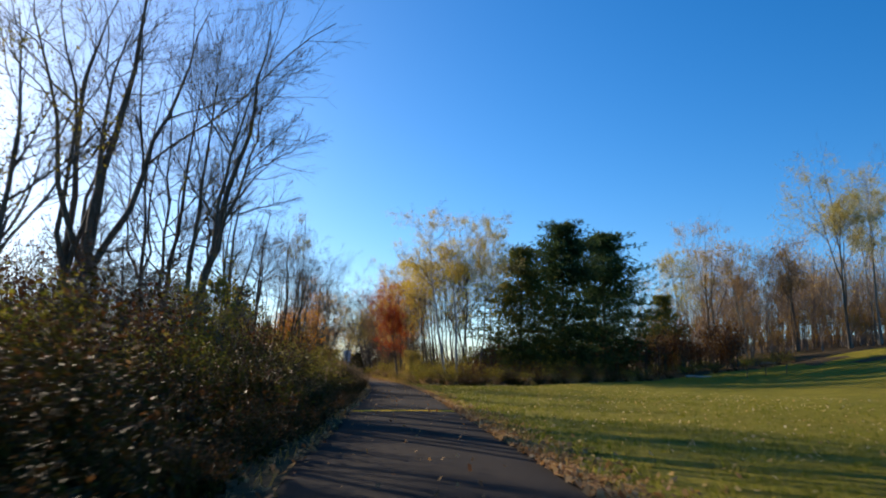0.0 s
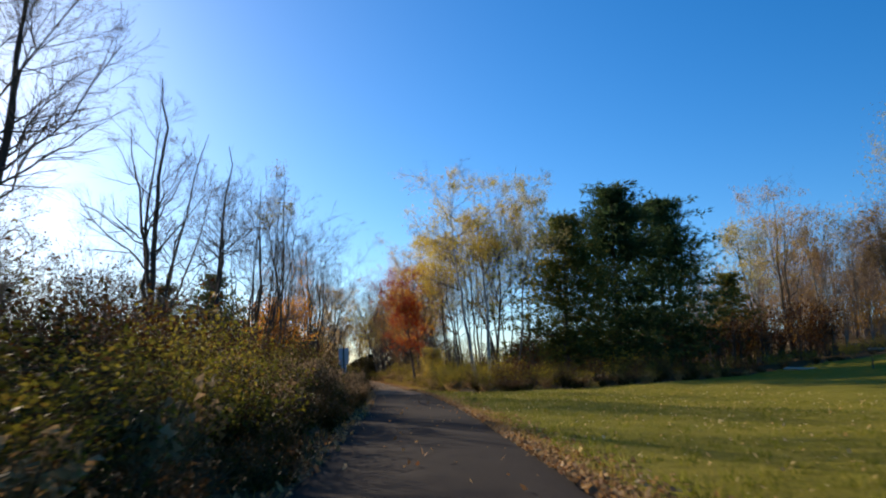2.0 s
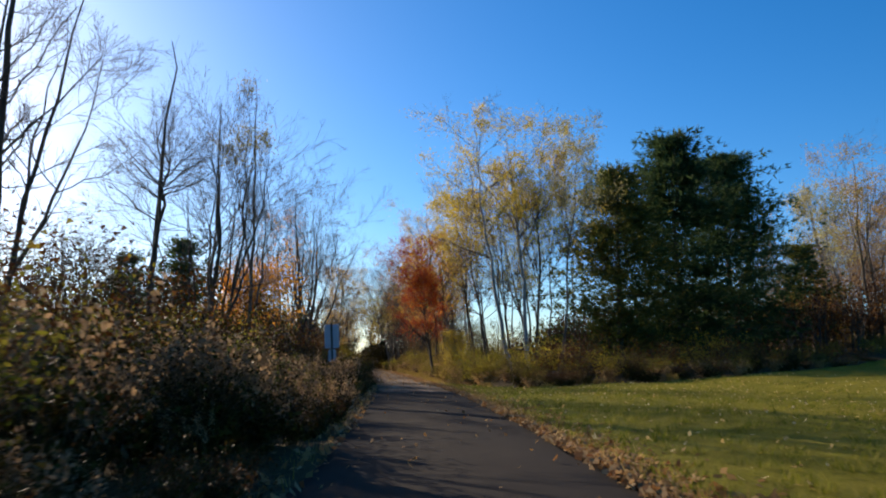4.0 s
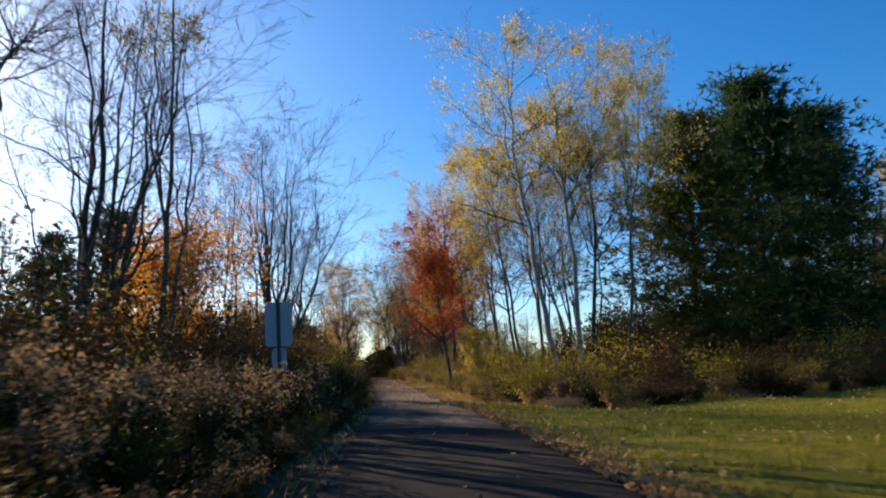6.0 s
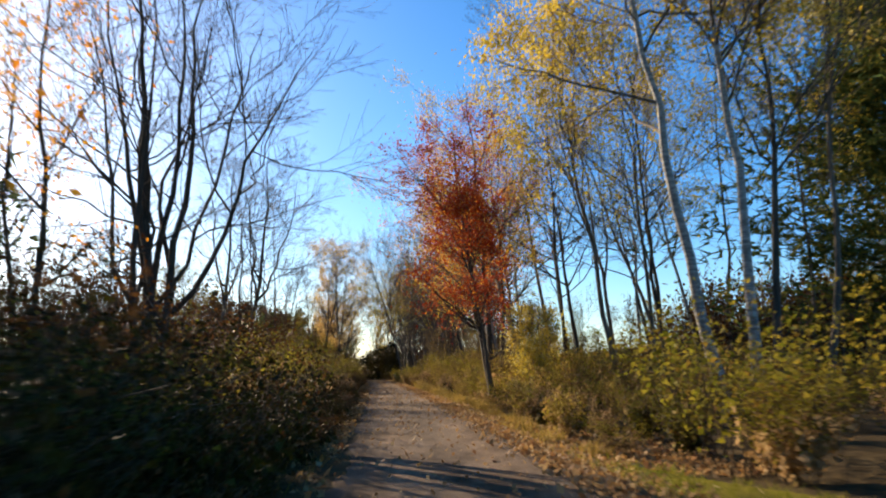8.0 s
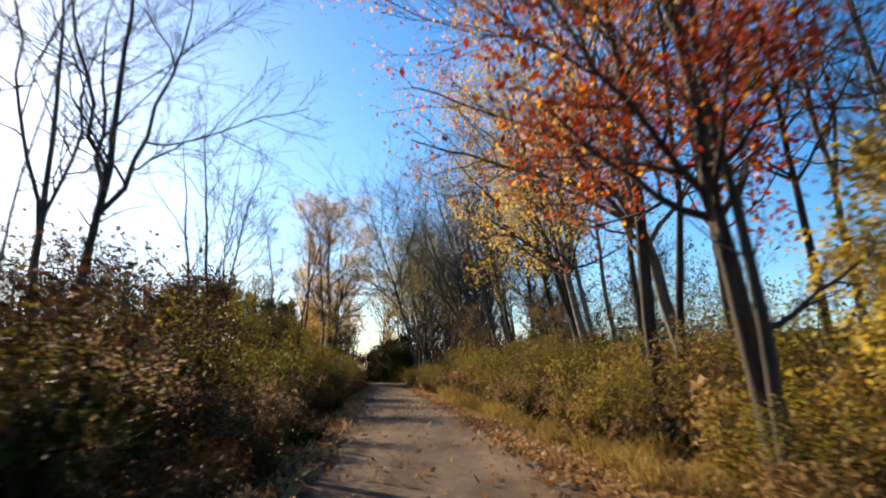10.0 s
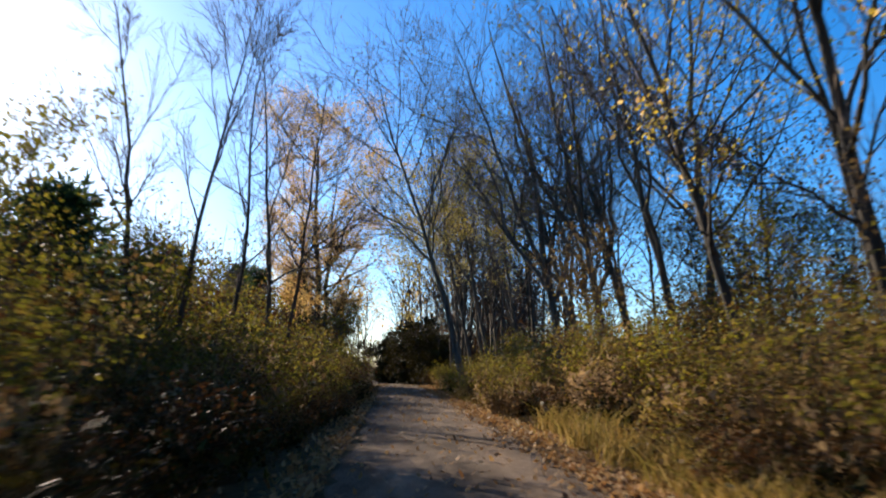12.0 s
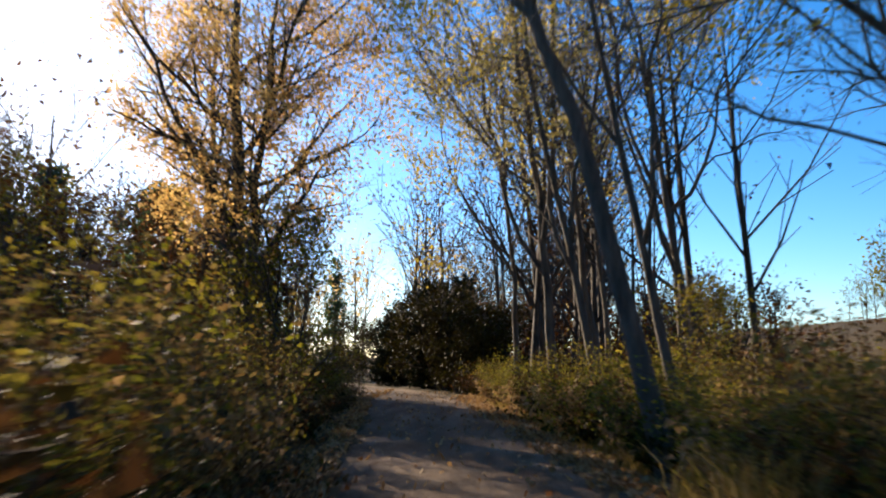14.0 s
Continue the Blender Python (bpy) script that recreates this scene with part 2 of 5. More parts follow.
M["rusty_roof"] = paint_material("rusty_roof", (0.16, 0.06, 0.035), 0.8, (0.09, 0.045, 0.03), 0.85)
SHED = (0.35, 2.4, 117.4, 121.3)


# ---- shape helpers ----
def quads(name, V, F, mat):
    """One mesh from numpy corners and faces of three or four corners."""
    me = bpy.data.meshes.new(name)
    V, F = np.asarray(V, np.float32).reshape(-1, 3), np.asarray(F, np.int32)
    k = F.shape[-1]
    me.vertices.add(len(V))
    me.vertices.foreach_set("co", V.ravel())
    me.loops.add(F.size)
    me.loops.foreach_set("vertex_index", F.ravel())
    me.polygons.add(len(F))
    me.polygons.foreach_set("loop_start", np.arange(0, F.size, k, dtype=np.int32))
    me.update(calc_edges=True)
    me.materials.append(mat)
    return me


def join(pieces):
    V, F, n = [], [], 0
    for v, f in pieces:
        V.append(v), F.append(f + n)
        n += len(v)
    return np.concatenate(V), np.concatenate(F)


def unit(v):
    return v / np.maximum(np.linalg.norm(v, axis=-1, keepdims=True), 1e-9)


def tubes(P, R, sides):
    """Tapered tubes along the polylines P (N, K, 3) with the radii R (N, K)."""
    N, K, _ = P.shape
    T = unit(np.gradient(P, axis=1))
    main = unit(P[:, -1] - P[:, 0])
    ref = np.where(np.abs(main[:, 2:]) < 0.8, np.array([[0.0, 0.0, 1.0]]), np.array([[1.0, 0.0, 0.0]]))[:, None]
    U = unit(np.cross(T, np.broadcast_to(ref, T.shape)))
    W = np.cross(T, U)
    a = np.arange(sides) * 2 * np.pi / sides
    V = P[:, :, None] + R[:, :, None, None] * (np.cos(a)[:, None] * U[:, :, None] + np.sin(a)[:, None] * W[:, :, None])
    i = np.arange(N * K * sides).reshape(N, K, sides)
    j = np.roll(i, -1, axis=2)
    F = np.stack([i[:, :-1], j[:, :-1], j[:, 1:], i[:, 1:]], -1)
    return V.reshape(-1, 3), F.reshape(-1, 4)


def spawn(rng, P, R, n, share, angle, lift, K, low=0.2, high=1.0, wobble=0.06, thin=0.55, rounded=False):
    """Side branches: n on each polyline of P, share of its length long, angle degrees off it, bent upwards by lift; rounded: longest half-way up."""
    N, k0, _ = P.shape
    s = rng.uniform(low, high, (N, n))
    s.sort(axis=1)
    f = s * (k0 - 1)
    i = np.minimum(f.astype(int), k0 - 2)
    w = (f - i)[..., None]
    row = np.arange(N)[:, None]
    start = P[row, i] * (1 - w) + P[row, i + 1] * w
    tang = unit(P[row, i + 1] - P[row, i])
    rad = (R[row, i] * (1 - w[..., 0]) + R[row, i + 1] * w[..., 0]) * thin
    span = np.linalg.norm(np.diff(P, axis=1), axis=2).sum(1)[:, None]
    turn = rng.uniform(0, 2 * np.pi, (N, 1)) + np.arange(n) * 2.4 + rng.normal(0, 0.5, (N, n))
    ref = np.where(np.abs(tang[..., 2:]) < 0.9, np.array([0.0, 0.0, 1.0]), np.array([1.0, 0.0, 0.0]))
    u = unit(np.cross(tang, ref))
    v = np.cross(tang, u)
    side = np.cos(turn)[..., None] * u + np.sin(turn)[..., None] * v
    a = np.radians(angle * rng.uniform(0.7, 1.3, (N, n)))[..., None]
    way = unit(np.cos(a) * tang + np.sin(a) * side + np.array([0, 0, lift * 0.5]))
    profile = 0.4 + 0.75 * np.sqrt(np.clip(1 - ((s - 0.5) / 0.52) ** 2, 0, 1)) if rounded else 1.15 - 0.75 * s
    length = span * share * rng.uniform(0.6, 1.25, (N, n)) * profile
    way, start, length, rad = way.reshape(-1, 1, 3), start.reshape(-1, 1, 3), length.reshape(-1, 1, 1), rad.reshape(-1, 1)
    q = np.linspace(0, 1, K).reshape(1, K, 1)
    out = start + way * length * q + np.array([0, 0, lift]) * length * q**2 * 0.5
    out = out + np.cumsum(rng.normal(0, wobble, (len(out), K, 3)), axis=1) * length * (q > 0) * 0.5
    return out, np.maximum(rad * np.linspace(1, 0.3, K), 0.0036)


def leaf_quads(rng, at, size, droop=0.0, level=0.0, three=False):
    """Leaves at the given places; level lays them flatter, as leaves that face the sky."""
    n = len(at)
    a = unit(rng.normal(0, 1, (n, 3)) + np.array([0, 0, -droop]))
    b = unit(np.cross(a, rng.normal(0, 1, (n, 3))))
    if level:
        up = unit(np.array([0, 0, level]) + rng.normal(0, 0.6, (n, 3)))
        a = unit(np.cross(up, rng.normal(0, 1, (n, 3))))
        b = np.cross(up, a)
    s = (size * rng.uniform(0.6, 1.3, (n, 1)))
    if three:
        V = np.stack([at, at + a * s * 0.75 + b * s * 0.33, at + a * s * 0.9 - b * s * 0.28], 1)
        return V.reshape(-1, 3), np.arange(3 * n).reshape(-1, 3)
    V = np.stack([at, at + a * s * 0.5 + b * s * 0.27, at + a * s, at + a * s * 0.5 - b * s * 0.27], 1)
    return V.reshape(-1, 3), np.arange(4 * n).reshape(-1, 4)


def part(name, V, F, mat, parent, label="", smooth=False, kind=""):
    ob = new(name, quads(name, V, F, mat))
    tagged(ob, kind=kind)
    if smooth:
        ob.data.polygons.foreach_set("use_smooth", np.ones(len(ob.data.polygons), bool))
    ob.parent = parent
    if label:
        ob["label"] = label
    return ob


def block(x0, x1, y0, y1, z0, z1, bevel=0.0):
    """A bmesh box, with chamfered edges where bevel is given."""
    bm = bmesh.new()
    bmesh.ops.create_cube(bm, size=1.0)
    for v in bm.verts:
        v.co = Vector(((x0 + x1) / 2 + v.co.x * (x1 - x0), (y0 + y1) / 2 + v.co.y * (y1 - y0), (z0 + z1) / 2 + v.co.z * (z1 - z0)))
    if bevel:
        bmesh.ops.bevel(bm, geom=bm.edges[:], offset=bevel, segments=2, affect="EDGES")
    return bm


def solid(name, bm, mat, parent=None, label=""):
    me = bpy.data.meshes.new(name)
    bm.to_mesh(me)
    bm.free()
    me.materials.append(mat)
    ob = new(name, me)
    ob.parent = parent
    if label:
        ob["label"] = label
    return ob


# ---- the lie of the land ----
def smooth01(v):
    v = np.clip(v, 0, 1)
    return v * v * (3 - 2 * v)


def trail(y):
    """x of the trail's middle: straight, then a gentle bend to the left, then out of sight."""
    y = np.asarray(y, float)
    u = np.clip(y - 30, 0, 30)
    w = np.clip(y - 60, 0, 80)
    x = 0.45 - u * u * 0.0011 - 0.062 * w - 0.0003 * w * w - 0.11 * np.clip(y - 140, 0, None)
    return x - 0.018 * np.clip(y - 132, 0, 40) ** 2 - 1.44 * np.clip(y - 172, 0, None)


HALF = 1.38


def land(x, y):
    x, y = np.asarray(x, float), np.asarray(y, float)
    r = x - np.where(y < 132, trail(np.minimum(y, 132)), trail(132.0))
    rise = 0.04 * np.clip(r - 10, 0, 40) * smooth01((r - 6) / 12) + 0.0036 * np.clip(r - 22, 0, 28) ** 2
    far = 0.12 * np.clip(r - 50, 0, 90)
    keep = 1 - smooth01((y - 88) / 40) * (1 - smooth01((r - 24) / 20))
    bumps = 0.12 * np.sin(x * 0.21 + 1.3) * np.sin(y * 0.17 + 0.4) + 0.05 * np.sin(x * 0.9) * np.sin(y * 0.73)
    near = smooth01((np.abs(r) - 1.6) / 4.0)
    dip = -0.22 * np.exp(-(((r - 3.4) / 1.6) ** 2)) * smooth01((y - 60) / 8) - 0.05 * smooth01((np.abs(r) - 1.35) / 0.5)
    return (rise + far) * keep + bumps * near + dip


def grid(us, vs, fn):
    """A sheet over two rows of numbers; fn gives x and y."""
    U, W = np.meshgrid(us, vs)
    X, Y = fn(U, W)
    V = np.stack([X, Y, land(X, Y)], -1).reshape(-1, 3)
    i = np.arange(U.size).reshape(U.shape)
    F = np.stack([i[:-1, :-1], i[:-1, 1:], i[1:, 1:], i[1:, :-1]], -1).reshape(-1, 4)
    return V, F


def spaced(*spans):
    return np.concatenate([np.arange(a, b, s) for a, b, s in spans])


us = spaced((-900, -100, 100), (-100, -20, 8), (-20, -4, 1.0), (-4, 8, 0.25), (8, 40, 1.5), (40, 120, 8), (120, 901, 130))
vs = spaced((-300, -40, 40), (-40, 150, 1.2), (150, 220, 6), (220, 500, 35), (500, 1900, 200))
V, F = grid(us, vs, lambda u, w: (u + np.where(w < 132, trail(np.minimum(w, 132)), trail(132.0)), w))
ground = new("ground", quads("ground", V, F, M["ground"]))
ground.data.polygons.foreach_set("use_smooth", np.ones(len(ground.data.polygons), bool))
tagged(ground, "rough brown ground under weeds and leaf litter", "ground", kind="structure")


def lawn_edge(x):
    """y at which the mown grass ends and the brush begins."""
    return np.interp(x, (1.4, 2.4, 3.6, 5.5, 9, 13, 16, 22, 31, 60), (68, 65.2, 61.4, 61.5, 63, 64, 66, 70.5, 76, 79)) + 0.35 * np.sin(x * 1.1) + 0.25 * np.sin(x * 2.3)


def lawn_place(u, w):
    x = u - 0.6
    lo = -60.0
    hi = lawn_edge(x)
    y = lo + (hi - lo) * w
    return u + np.where(y < 132, trail(y), 0), y


us = spaced((1.5, 12, 0.35), (12, 70, 1.5))
vs = np.linspace(0, 1, 90)
V, F = grid(us, vs, lawn_place)
V[:, 2] += 0.045
lawn = new("lawn", quads("lawn", V, F, M["lawn"]))
lawn.data.polygons.foreach_set("use_smooth", np.ones(len(lawn.data.polygons), bool))
tagged(lawn, "mown green lawn with dry patches beside the trail", "lawn", kind="structure")


def strip(y0, y1, step, half, top, wander, seed):
    """A paved strip along the trail with worn, uneven edges and a thickness."""
    rng = np.random.default_rng(seed)
    ys = np.arange(y0, y1 + step * 0.5, step)
    c = trail(ys)
    eL = half + wander * (np.sin(ys * 1.7) + np.sin(ys * 0.61 + 2) + rng.normal(0, 0.6, len(ys)))
    eR = half + wander * (np.sin(ys * 1.3 + 1) + np.sin(ys * 0.47) + rng.normal(0, 0.6, len(ys)))
    cols = [(-1.0, -0.08), (-1.0, 0.0), (-0.93, 0.012), (-0.72, 0.016), (-0.5, 0.022), (-0.25, 0.025), (0.0, 0.028), (0.25, 0.025), (0.5, 0.022), (0.72, 0.016), (0.93, 0.012), (1.0, 0.0), (1.0, -0.08)]
    V = []
    for s, dz in cols:
        e = eL if s < 0 else eR
        V.append(np.stack([c + s * e, ys, np.full_like(ys, top + dz)], -1))
    V = np.stack(V, 1)
    n, k = len(ys), len(cols)
    i = np.arange(n * k).reshape(n, k)
    F = np.stack([i[:-1, :-1], i[:-1, 1:], i[1:, 1:], i[1:, :-1]], -1).reshape(-1, 4)
    return V.reshape(-1, 3), F, np.tile([s for s, _ in cols], n)


def across(ob, values):
    """Keeps how far over the trail each corner lies, for the wheel tracks."""
    a = ob.data.attributes.new("across", "FLOAT", "POINT")
    a.data.foreach_set("value", np.asarray(values, np.float32))


V, F, side = strip(-60, 53.6, 0.35, HALF, 0.0, 0.025, 3)
trail_paved = new("trail_asphalt", quads("trail_asphalt", V, F, M["asphalt"]))
across(trail_paved, side)
tagged(trail_paved, "worn dark grey asphalt trail between weeds and lawn", "trail", kind="structure")
V, F, side = strip(53.6, 178, 0.35, HALF - 0.14, -0.004, 0.06, 4)
trail_dusty = new("trail_gravel", quads("trail_gravel", V, F, M["gravel"]))
across(trail_dusty, side)
tagged(trail_dusty, "pale stone-dust trail with tyre tracks and leaves", "trail", kind="structure")

# the yellow stripe painted across the asphalt
n = 41
s = np.linspace(-0.97, 0.97, n)
xs = 0.42 + s * 1.36
ys = 19.65 + 0.62 * s
zs = 0.005 + np.interp(np.abs(s), (0, 0.5, 0.93, 1), (0.028, 0.022, 0.012, 0.0))
V = np.concatenate([np.stack([xs, ys - 0.25, zs], -1), np.stack([xs, ys + 0.25, zs], -1)])
F = np.array([[k, k + 1, n + k + 1, n + k] for k in range(n - 1)])
stripe = new("road_marking", quads("road_marking", V, F, M["yellow_paint"]))
tagged(stripe, "worn yellow stripe painted across the asphalt trail", "road marking", kind="structure")


# ---- trees ----
def tree(name, label, x, y, h, lean=0.0, r=0.12, seed=1, bark="bark", stems=1, fan=0.0, clear=0.3, limbs=14, reach=0.32, angle=42, lift=0.35,
         forks=7, twigs=9, leaf="", leaves=0, size=0.0864, zone=(0.0, 1.0), spread=0.35, bow=0.0, category="tree", group="", lean_y=0.0, also=None, split=0, open_out=0.16):
    """A broadleaved tree: tapered trunk or trunks, limbs, branches, twigs and, where it still has them, leaves."""
    rng = np.random.default_rng(seed)
    root = new(name)
    root.location = (x, y, float(land(x, y)) - 0.05)
    K = 14
    q = np.linspace(0, 1, K)
    P = []
    for k in range(stems):
        a = 2 * np.pi * (k + 0.3 * rng.random()) / max(stems, 1) + seed
        out = (fan * rng.uniform(0.5, 1.2) if k else 0.15 * fan) if stems > 1 else 0.0
        hh = h * (1 if k == 0 else rng.uniform(0.72, 0.97))
        px = lean * hh * q + bow * h * (q**2 - q) + out * hh * np.cos(a) * q**0.8 + 0.12 * (stems > 1) * np.cos(a)
        py = lean_y * hh * q + out * hh * np.sin(a) * q**0.8 + 0.12 * (stems > 1) * np.sin(a)
        wig = np.cumsum(rng.normal(0, 0.009 * h, (K, 2)), axis=0) * (q[:, None] ** 0.7)
        P.append(np.stack([px + wig[:, 0], py + wig[:, 1], hh * q], -1))
    P = np.array(P)
    flare = 1 + 0.5 * np.exp(-q * 22)
    R = np.stack([r * (1 if k == 0 else rng.uniform(0.55, 0.85)) * (1 - 0.9 * q**0.9) * flare for k in range(stems)])
    R = np.maximum(R, 0.006)
    for k in range(stems):
        part("trunk", *tubes(P[k : k + 1], R[k : k + 1], 9), M[bark], root, smooth=True)
    wood = []
    if split:
        # the trunk parts into leaders that spread like a vase and carry the limbs
        n = len(P) * split
        s0 = clear * rng.uniform(0.75, 1.3, n)
        src = np.repeat(np.arange(len(P)), split)
        f = np.clip(s0, 0.02, 0.9) * (K - 1)
        i0 = f.astype(int)
        w0 = (f - i0)[:, None]
        foot = P[src, i0] * (1 - w0) + P[src, i0 + 1] * w0
        stout = (R[src, i0] * 0.72)[:, None]
        turn = rng.uniform(0, 6.28) + np.arange(n) * 2 * np.pi / split + rng.normal(0, 0.35, n)
        reach_out = open_out * h * rng.uniform(0.45, 1.15, n)
        top = P[src, -1][:, 2] * rng.uniform(0.78, 1.0, n)
        u = np.linspace(0, 1, 10)[None, :]
        drift = (P[src, -1] - foot) * 0.75
        D = np.stack([np.cos(turn)[:, None] * reach_out[:, None] * u**0.75 + drift[:, :1] * u, np.sin(turn)[:, None] * reach_out[:, None] * u**0.75 + drift[:, 1:2] * u, (top - foot[:, 2])[:, None] * u], -1) + foot[:, None]
        D[:, 1:] += np.cumsum(rng.normal(0, 0.009 * h, (n, 9, 3)), axis=1)
        DR = np.maximum(stout * (1 - 0.88 * u**0.9), 0.006)
        wood.append(tubes(D, DR, 7))
        L, LR = spawn(rng, D, DR, max(4, limbs // n), reach * 1.15, angle, lift, 8, 0.12, 0.98, 0.04, 0.55, True)
    else:
        L, LR = spawn(rng, P, R, max(3, limbs // stems), reach, angle, lift, 8, clear, 0.98, 0.035, 0.55, clear < 0.5)
    B, BR = spawn(rng, L, LR, forks, 0.5, 38, lift * 0.5, 5, 0.2, 1.0, 0.06, 0.6)
    T, TR = spawn(rng, B, BR, twigs, 0.6, 34, lift * 0.4, 2, 0.15, 1.0, 0.07, 0.6)
    T2, TR2 = spawn(rng, L, LR, 6, 0.3, 34, lift * 0.4, 2, 0.3, 1.0, 0.07, 0.4)
    T3, TR3 = spawn(rng, P, R, 12, 0.1, 48, lift * 0.4, 4, clear, 1.0, 0.07, 0.3)
    V, F = join(wood + [tubes(L, LR, 5), tubes(B, BR, 4)])
    part("crown", V, F, M["bark" if bark == "birch" else bark], root, kind="stuff")
    V, F = join([tubes(T, TR, 3), tubes(T2, TR2, 3), tubes(T3, TR3, 3)])
    part("twig", V, F, M["twig"], root, kind="stuff", label="fine warm grey twigs")
    for kind, count, sz, zn in ([(leaf, leaves, size, zone)] if leaf else []) + (also or []):
        tips = np.concatenate([T[:, 1], 0.5 * (T[:, 0] + T[:, 1]), B[:, 3], B[:, 4]])
        tips = tips[(tips[:, 2] > zn[0] * h) & (tips[:, 2] < zn[1] * h * 1.05)]
        if not len(tips):
            continue
        pick = tips[rng.integers(0, len(tips), count)] + rng.normal(0, spread, (count, 3)) * rng.random((count, 1))
        V, F = leaf_quads(rng, pick, sz, 0.4)
        part("foliage", V, F, M[kind], root, kind="stuff", label={"red": "deep red autumn leaves", "orange": "bright orange leaves", "yellow": "sparse yellow leaves"}.get(kind, ""))
    return tagged(root, label, category, group)


BARE = "tall bare grey tree with fine twigs above the weeds"
# left of the trail, first stretch
tree("bare_tree", "tall leaning tree with a few yellowing leaves", -9.3, 18.0, 9.5, 0.05, 0.13, 11, clear=0.25, limbs=16, leaf="gold", leaves=1540, size=0.0936, zone=(0.45, 1))
tree("bare_tree", "big forked bare tree behind the weeds", -11.1, 27.0, 16.5, 0.07, 0.24, 12, "bark", 2, 0.09, 0.22, 30, 0.4, 52, lift=0.15, forks=9, twigs=9, split=3, open_out=0.2)
tree("bare_tree", BARE, -10.7, 33.5, 14.0, -0.01, 0.13, 13, "bark_dark", clear=0.3, limbs=24, reach=0.36, angle=52, lift=0.15, forks=9, twigs=9, split=2, open_out=0.1)
tree("bare_tree", BARE, -10.0, 34.0, 14.5, 0.075, 0.15, 14, "bark_dark", clear=0.28, limbs=26, reach=0.36, angle=52, lift=0.15, forks=9, twigs=11, split=2, open_out=0.14)
tree("bare_tree", "leaning bare tree with long low boughs", -6.6, 25.0, 12.5, 0.13, 0.19, 15, "bark", clear=0.3, limbs=26, reach=0.3, angle=50, lift=0.2, forks=9, twigs=11, leaf="", leaves=0, split=2, open_out=0.14)
tree("bare_tree", BARE, -6.9, 25.6, 11.5, 0.04, 0.13, 16, "bark", clear=0.4, limbs=12, reach=0.26, angle=34, lift=0.5, leaf="olive", leaves=572, size=0.0864, zone=(0.3, 0.8))
tree("bare_tree", "thin bare sapling among the weeds", -15.1, 38.0, 8.0, 0.12, 0.07, 17, "bark_dark", 2, 0.08, 0.3, 10)
tree("bare_tree", "spindly bare sapling with crossing twigs", -13.5, 23.0, 9.0, -0.1, 0.1, 18, "bark_dark", clear=0.2, limbs=14, angle=55, lift=0.1)
tree("young_tree", "small tree full of golden olive leaves", -4.3, 19.2, 3.5, 0.02, 0.05, 19, "bark", 4, 0.12, 0.1, 20, 0.3, leaf="gold", leaves=5720, size=0.072, spread=0.25)
tree("bare_tree", "slender bare tree with upswept twigs", -9.8, 45.0, 12.6, 0.06, 0.18, 20, "bark_dark", clear=0.35, limbs=18, reach=0.34, angle=48, lift=0.2, split=2, open_out=0.09)
tree("bare_tree", "slender bare tree with upswept twigs", -9.6, 45.3, 10.5, 0.12, 0.1, 21, "bark_dark", clear=0.35, limbs=16, reach=0.34, angle=48, lift=0.2, split=2, open_out=0.12)
tree("bare_tree", "bare many-stemmed tree fanning upwards", -7.9, 57.5, 11.4, 0.07, 0.13, 22, "bark_dark", 3, 0.16, 0.28, 48, 0.44, 54, 0.12, 8, 8, split=2, open_out=0.2)
tree("bare_tree", "bare many-stemmed tree fanning upwards", -9.6, 61.5, 9.8, 0.04, 0.1, 43, "bark_dark", 2, 0.16, 0.25, 32, 0.44, 54, 0.12, 8, 8, split=2, open_out=0.2)
tree("bare_tree", "bare tree with pale yellow leaves in its top", -7.0, 60.0, 13.2, 0.02, 0.1, 23, "bark", 2, 0.06, 0.45, 16, 0.22, 30, 0.6, leaf="lime", leaves=1980, size=0.101, zone=(0.72, 1.1), split=2, open_out=0.1)
tree("bare_tree", BARE, -9.9, 56.0, 13.0, 0.05, 0.17, 24, "bark_dark", 1, 0.0, 0.36, 26, 0.42, 54, 0.12, split=2, open_out=0.13)
tree("maple_tree", "young maple glowing with orange leaves", -7.8, 63.0, 5.4, 0.0, 0.07, 25, "bark_dark", 3, 0.14, 0.2, 33, 0.42, leaf="orange", leaves=7000, size=0.125, spread=0.45, group="maples")
tree("maple_tree", "thin maple with scattered orange leaves", -7.4, 68.5, 8.5, -0.03, 0.08, 26, "bark_dark", 2, 0.1, 0.3, 16, 0.3, leaf="orange", leaves=1760, size=0.0936, zone=(0.3, 1), group="maples")
tree("bare_tree", "bare tree of several trunks with a low side limb", -6.7, 71.5, 10.9, 0.02, 0.13, 27, "bark_dark", 3, 0.1, 0.22, 54, 0.44, 54, 0.12, 8, 8, split=3, open_out=0.24)
tree("bare_tree", "thin bare saplings in a clump", -8.3, 85.0, 8.0, 0.06, 0.07, 28, "bark_dark", 3, 0.06, 0.3, 12)
tree("bare_tree", "low spreading tree with a tangle of twigs", -9.0, 31.5, 5.0, 0.05, 0.08, 29, "bark_dark", 4, 0.22, 0.15, 36, 0.34, 50, 0.1, leaf="olive", leaves=900, size=0.07)
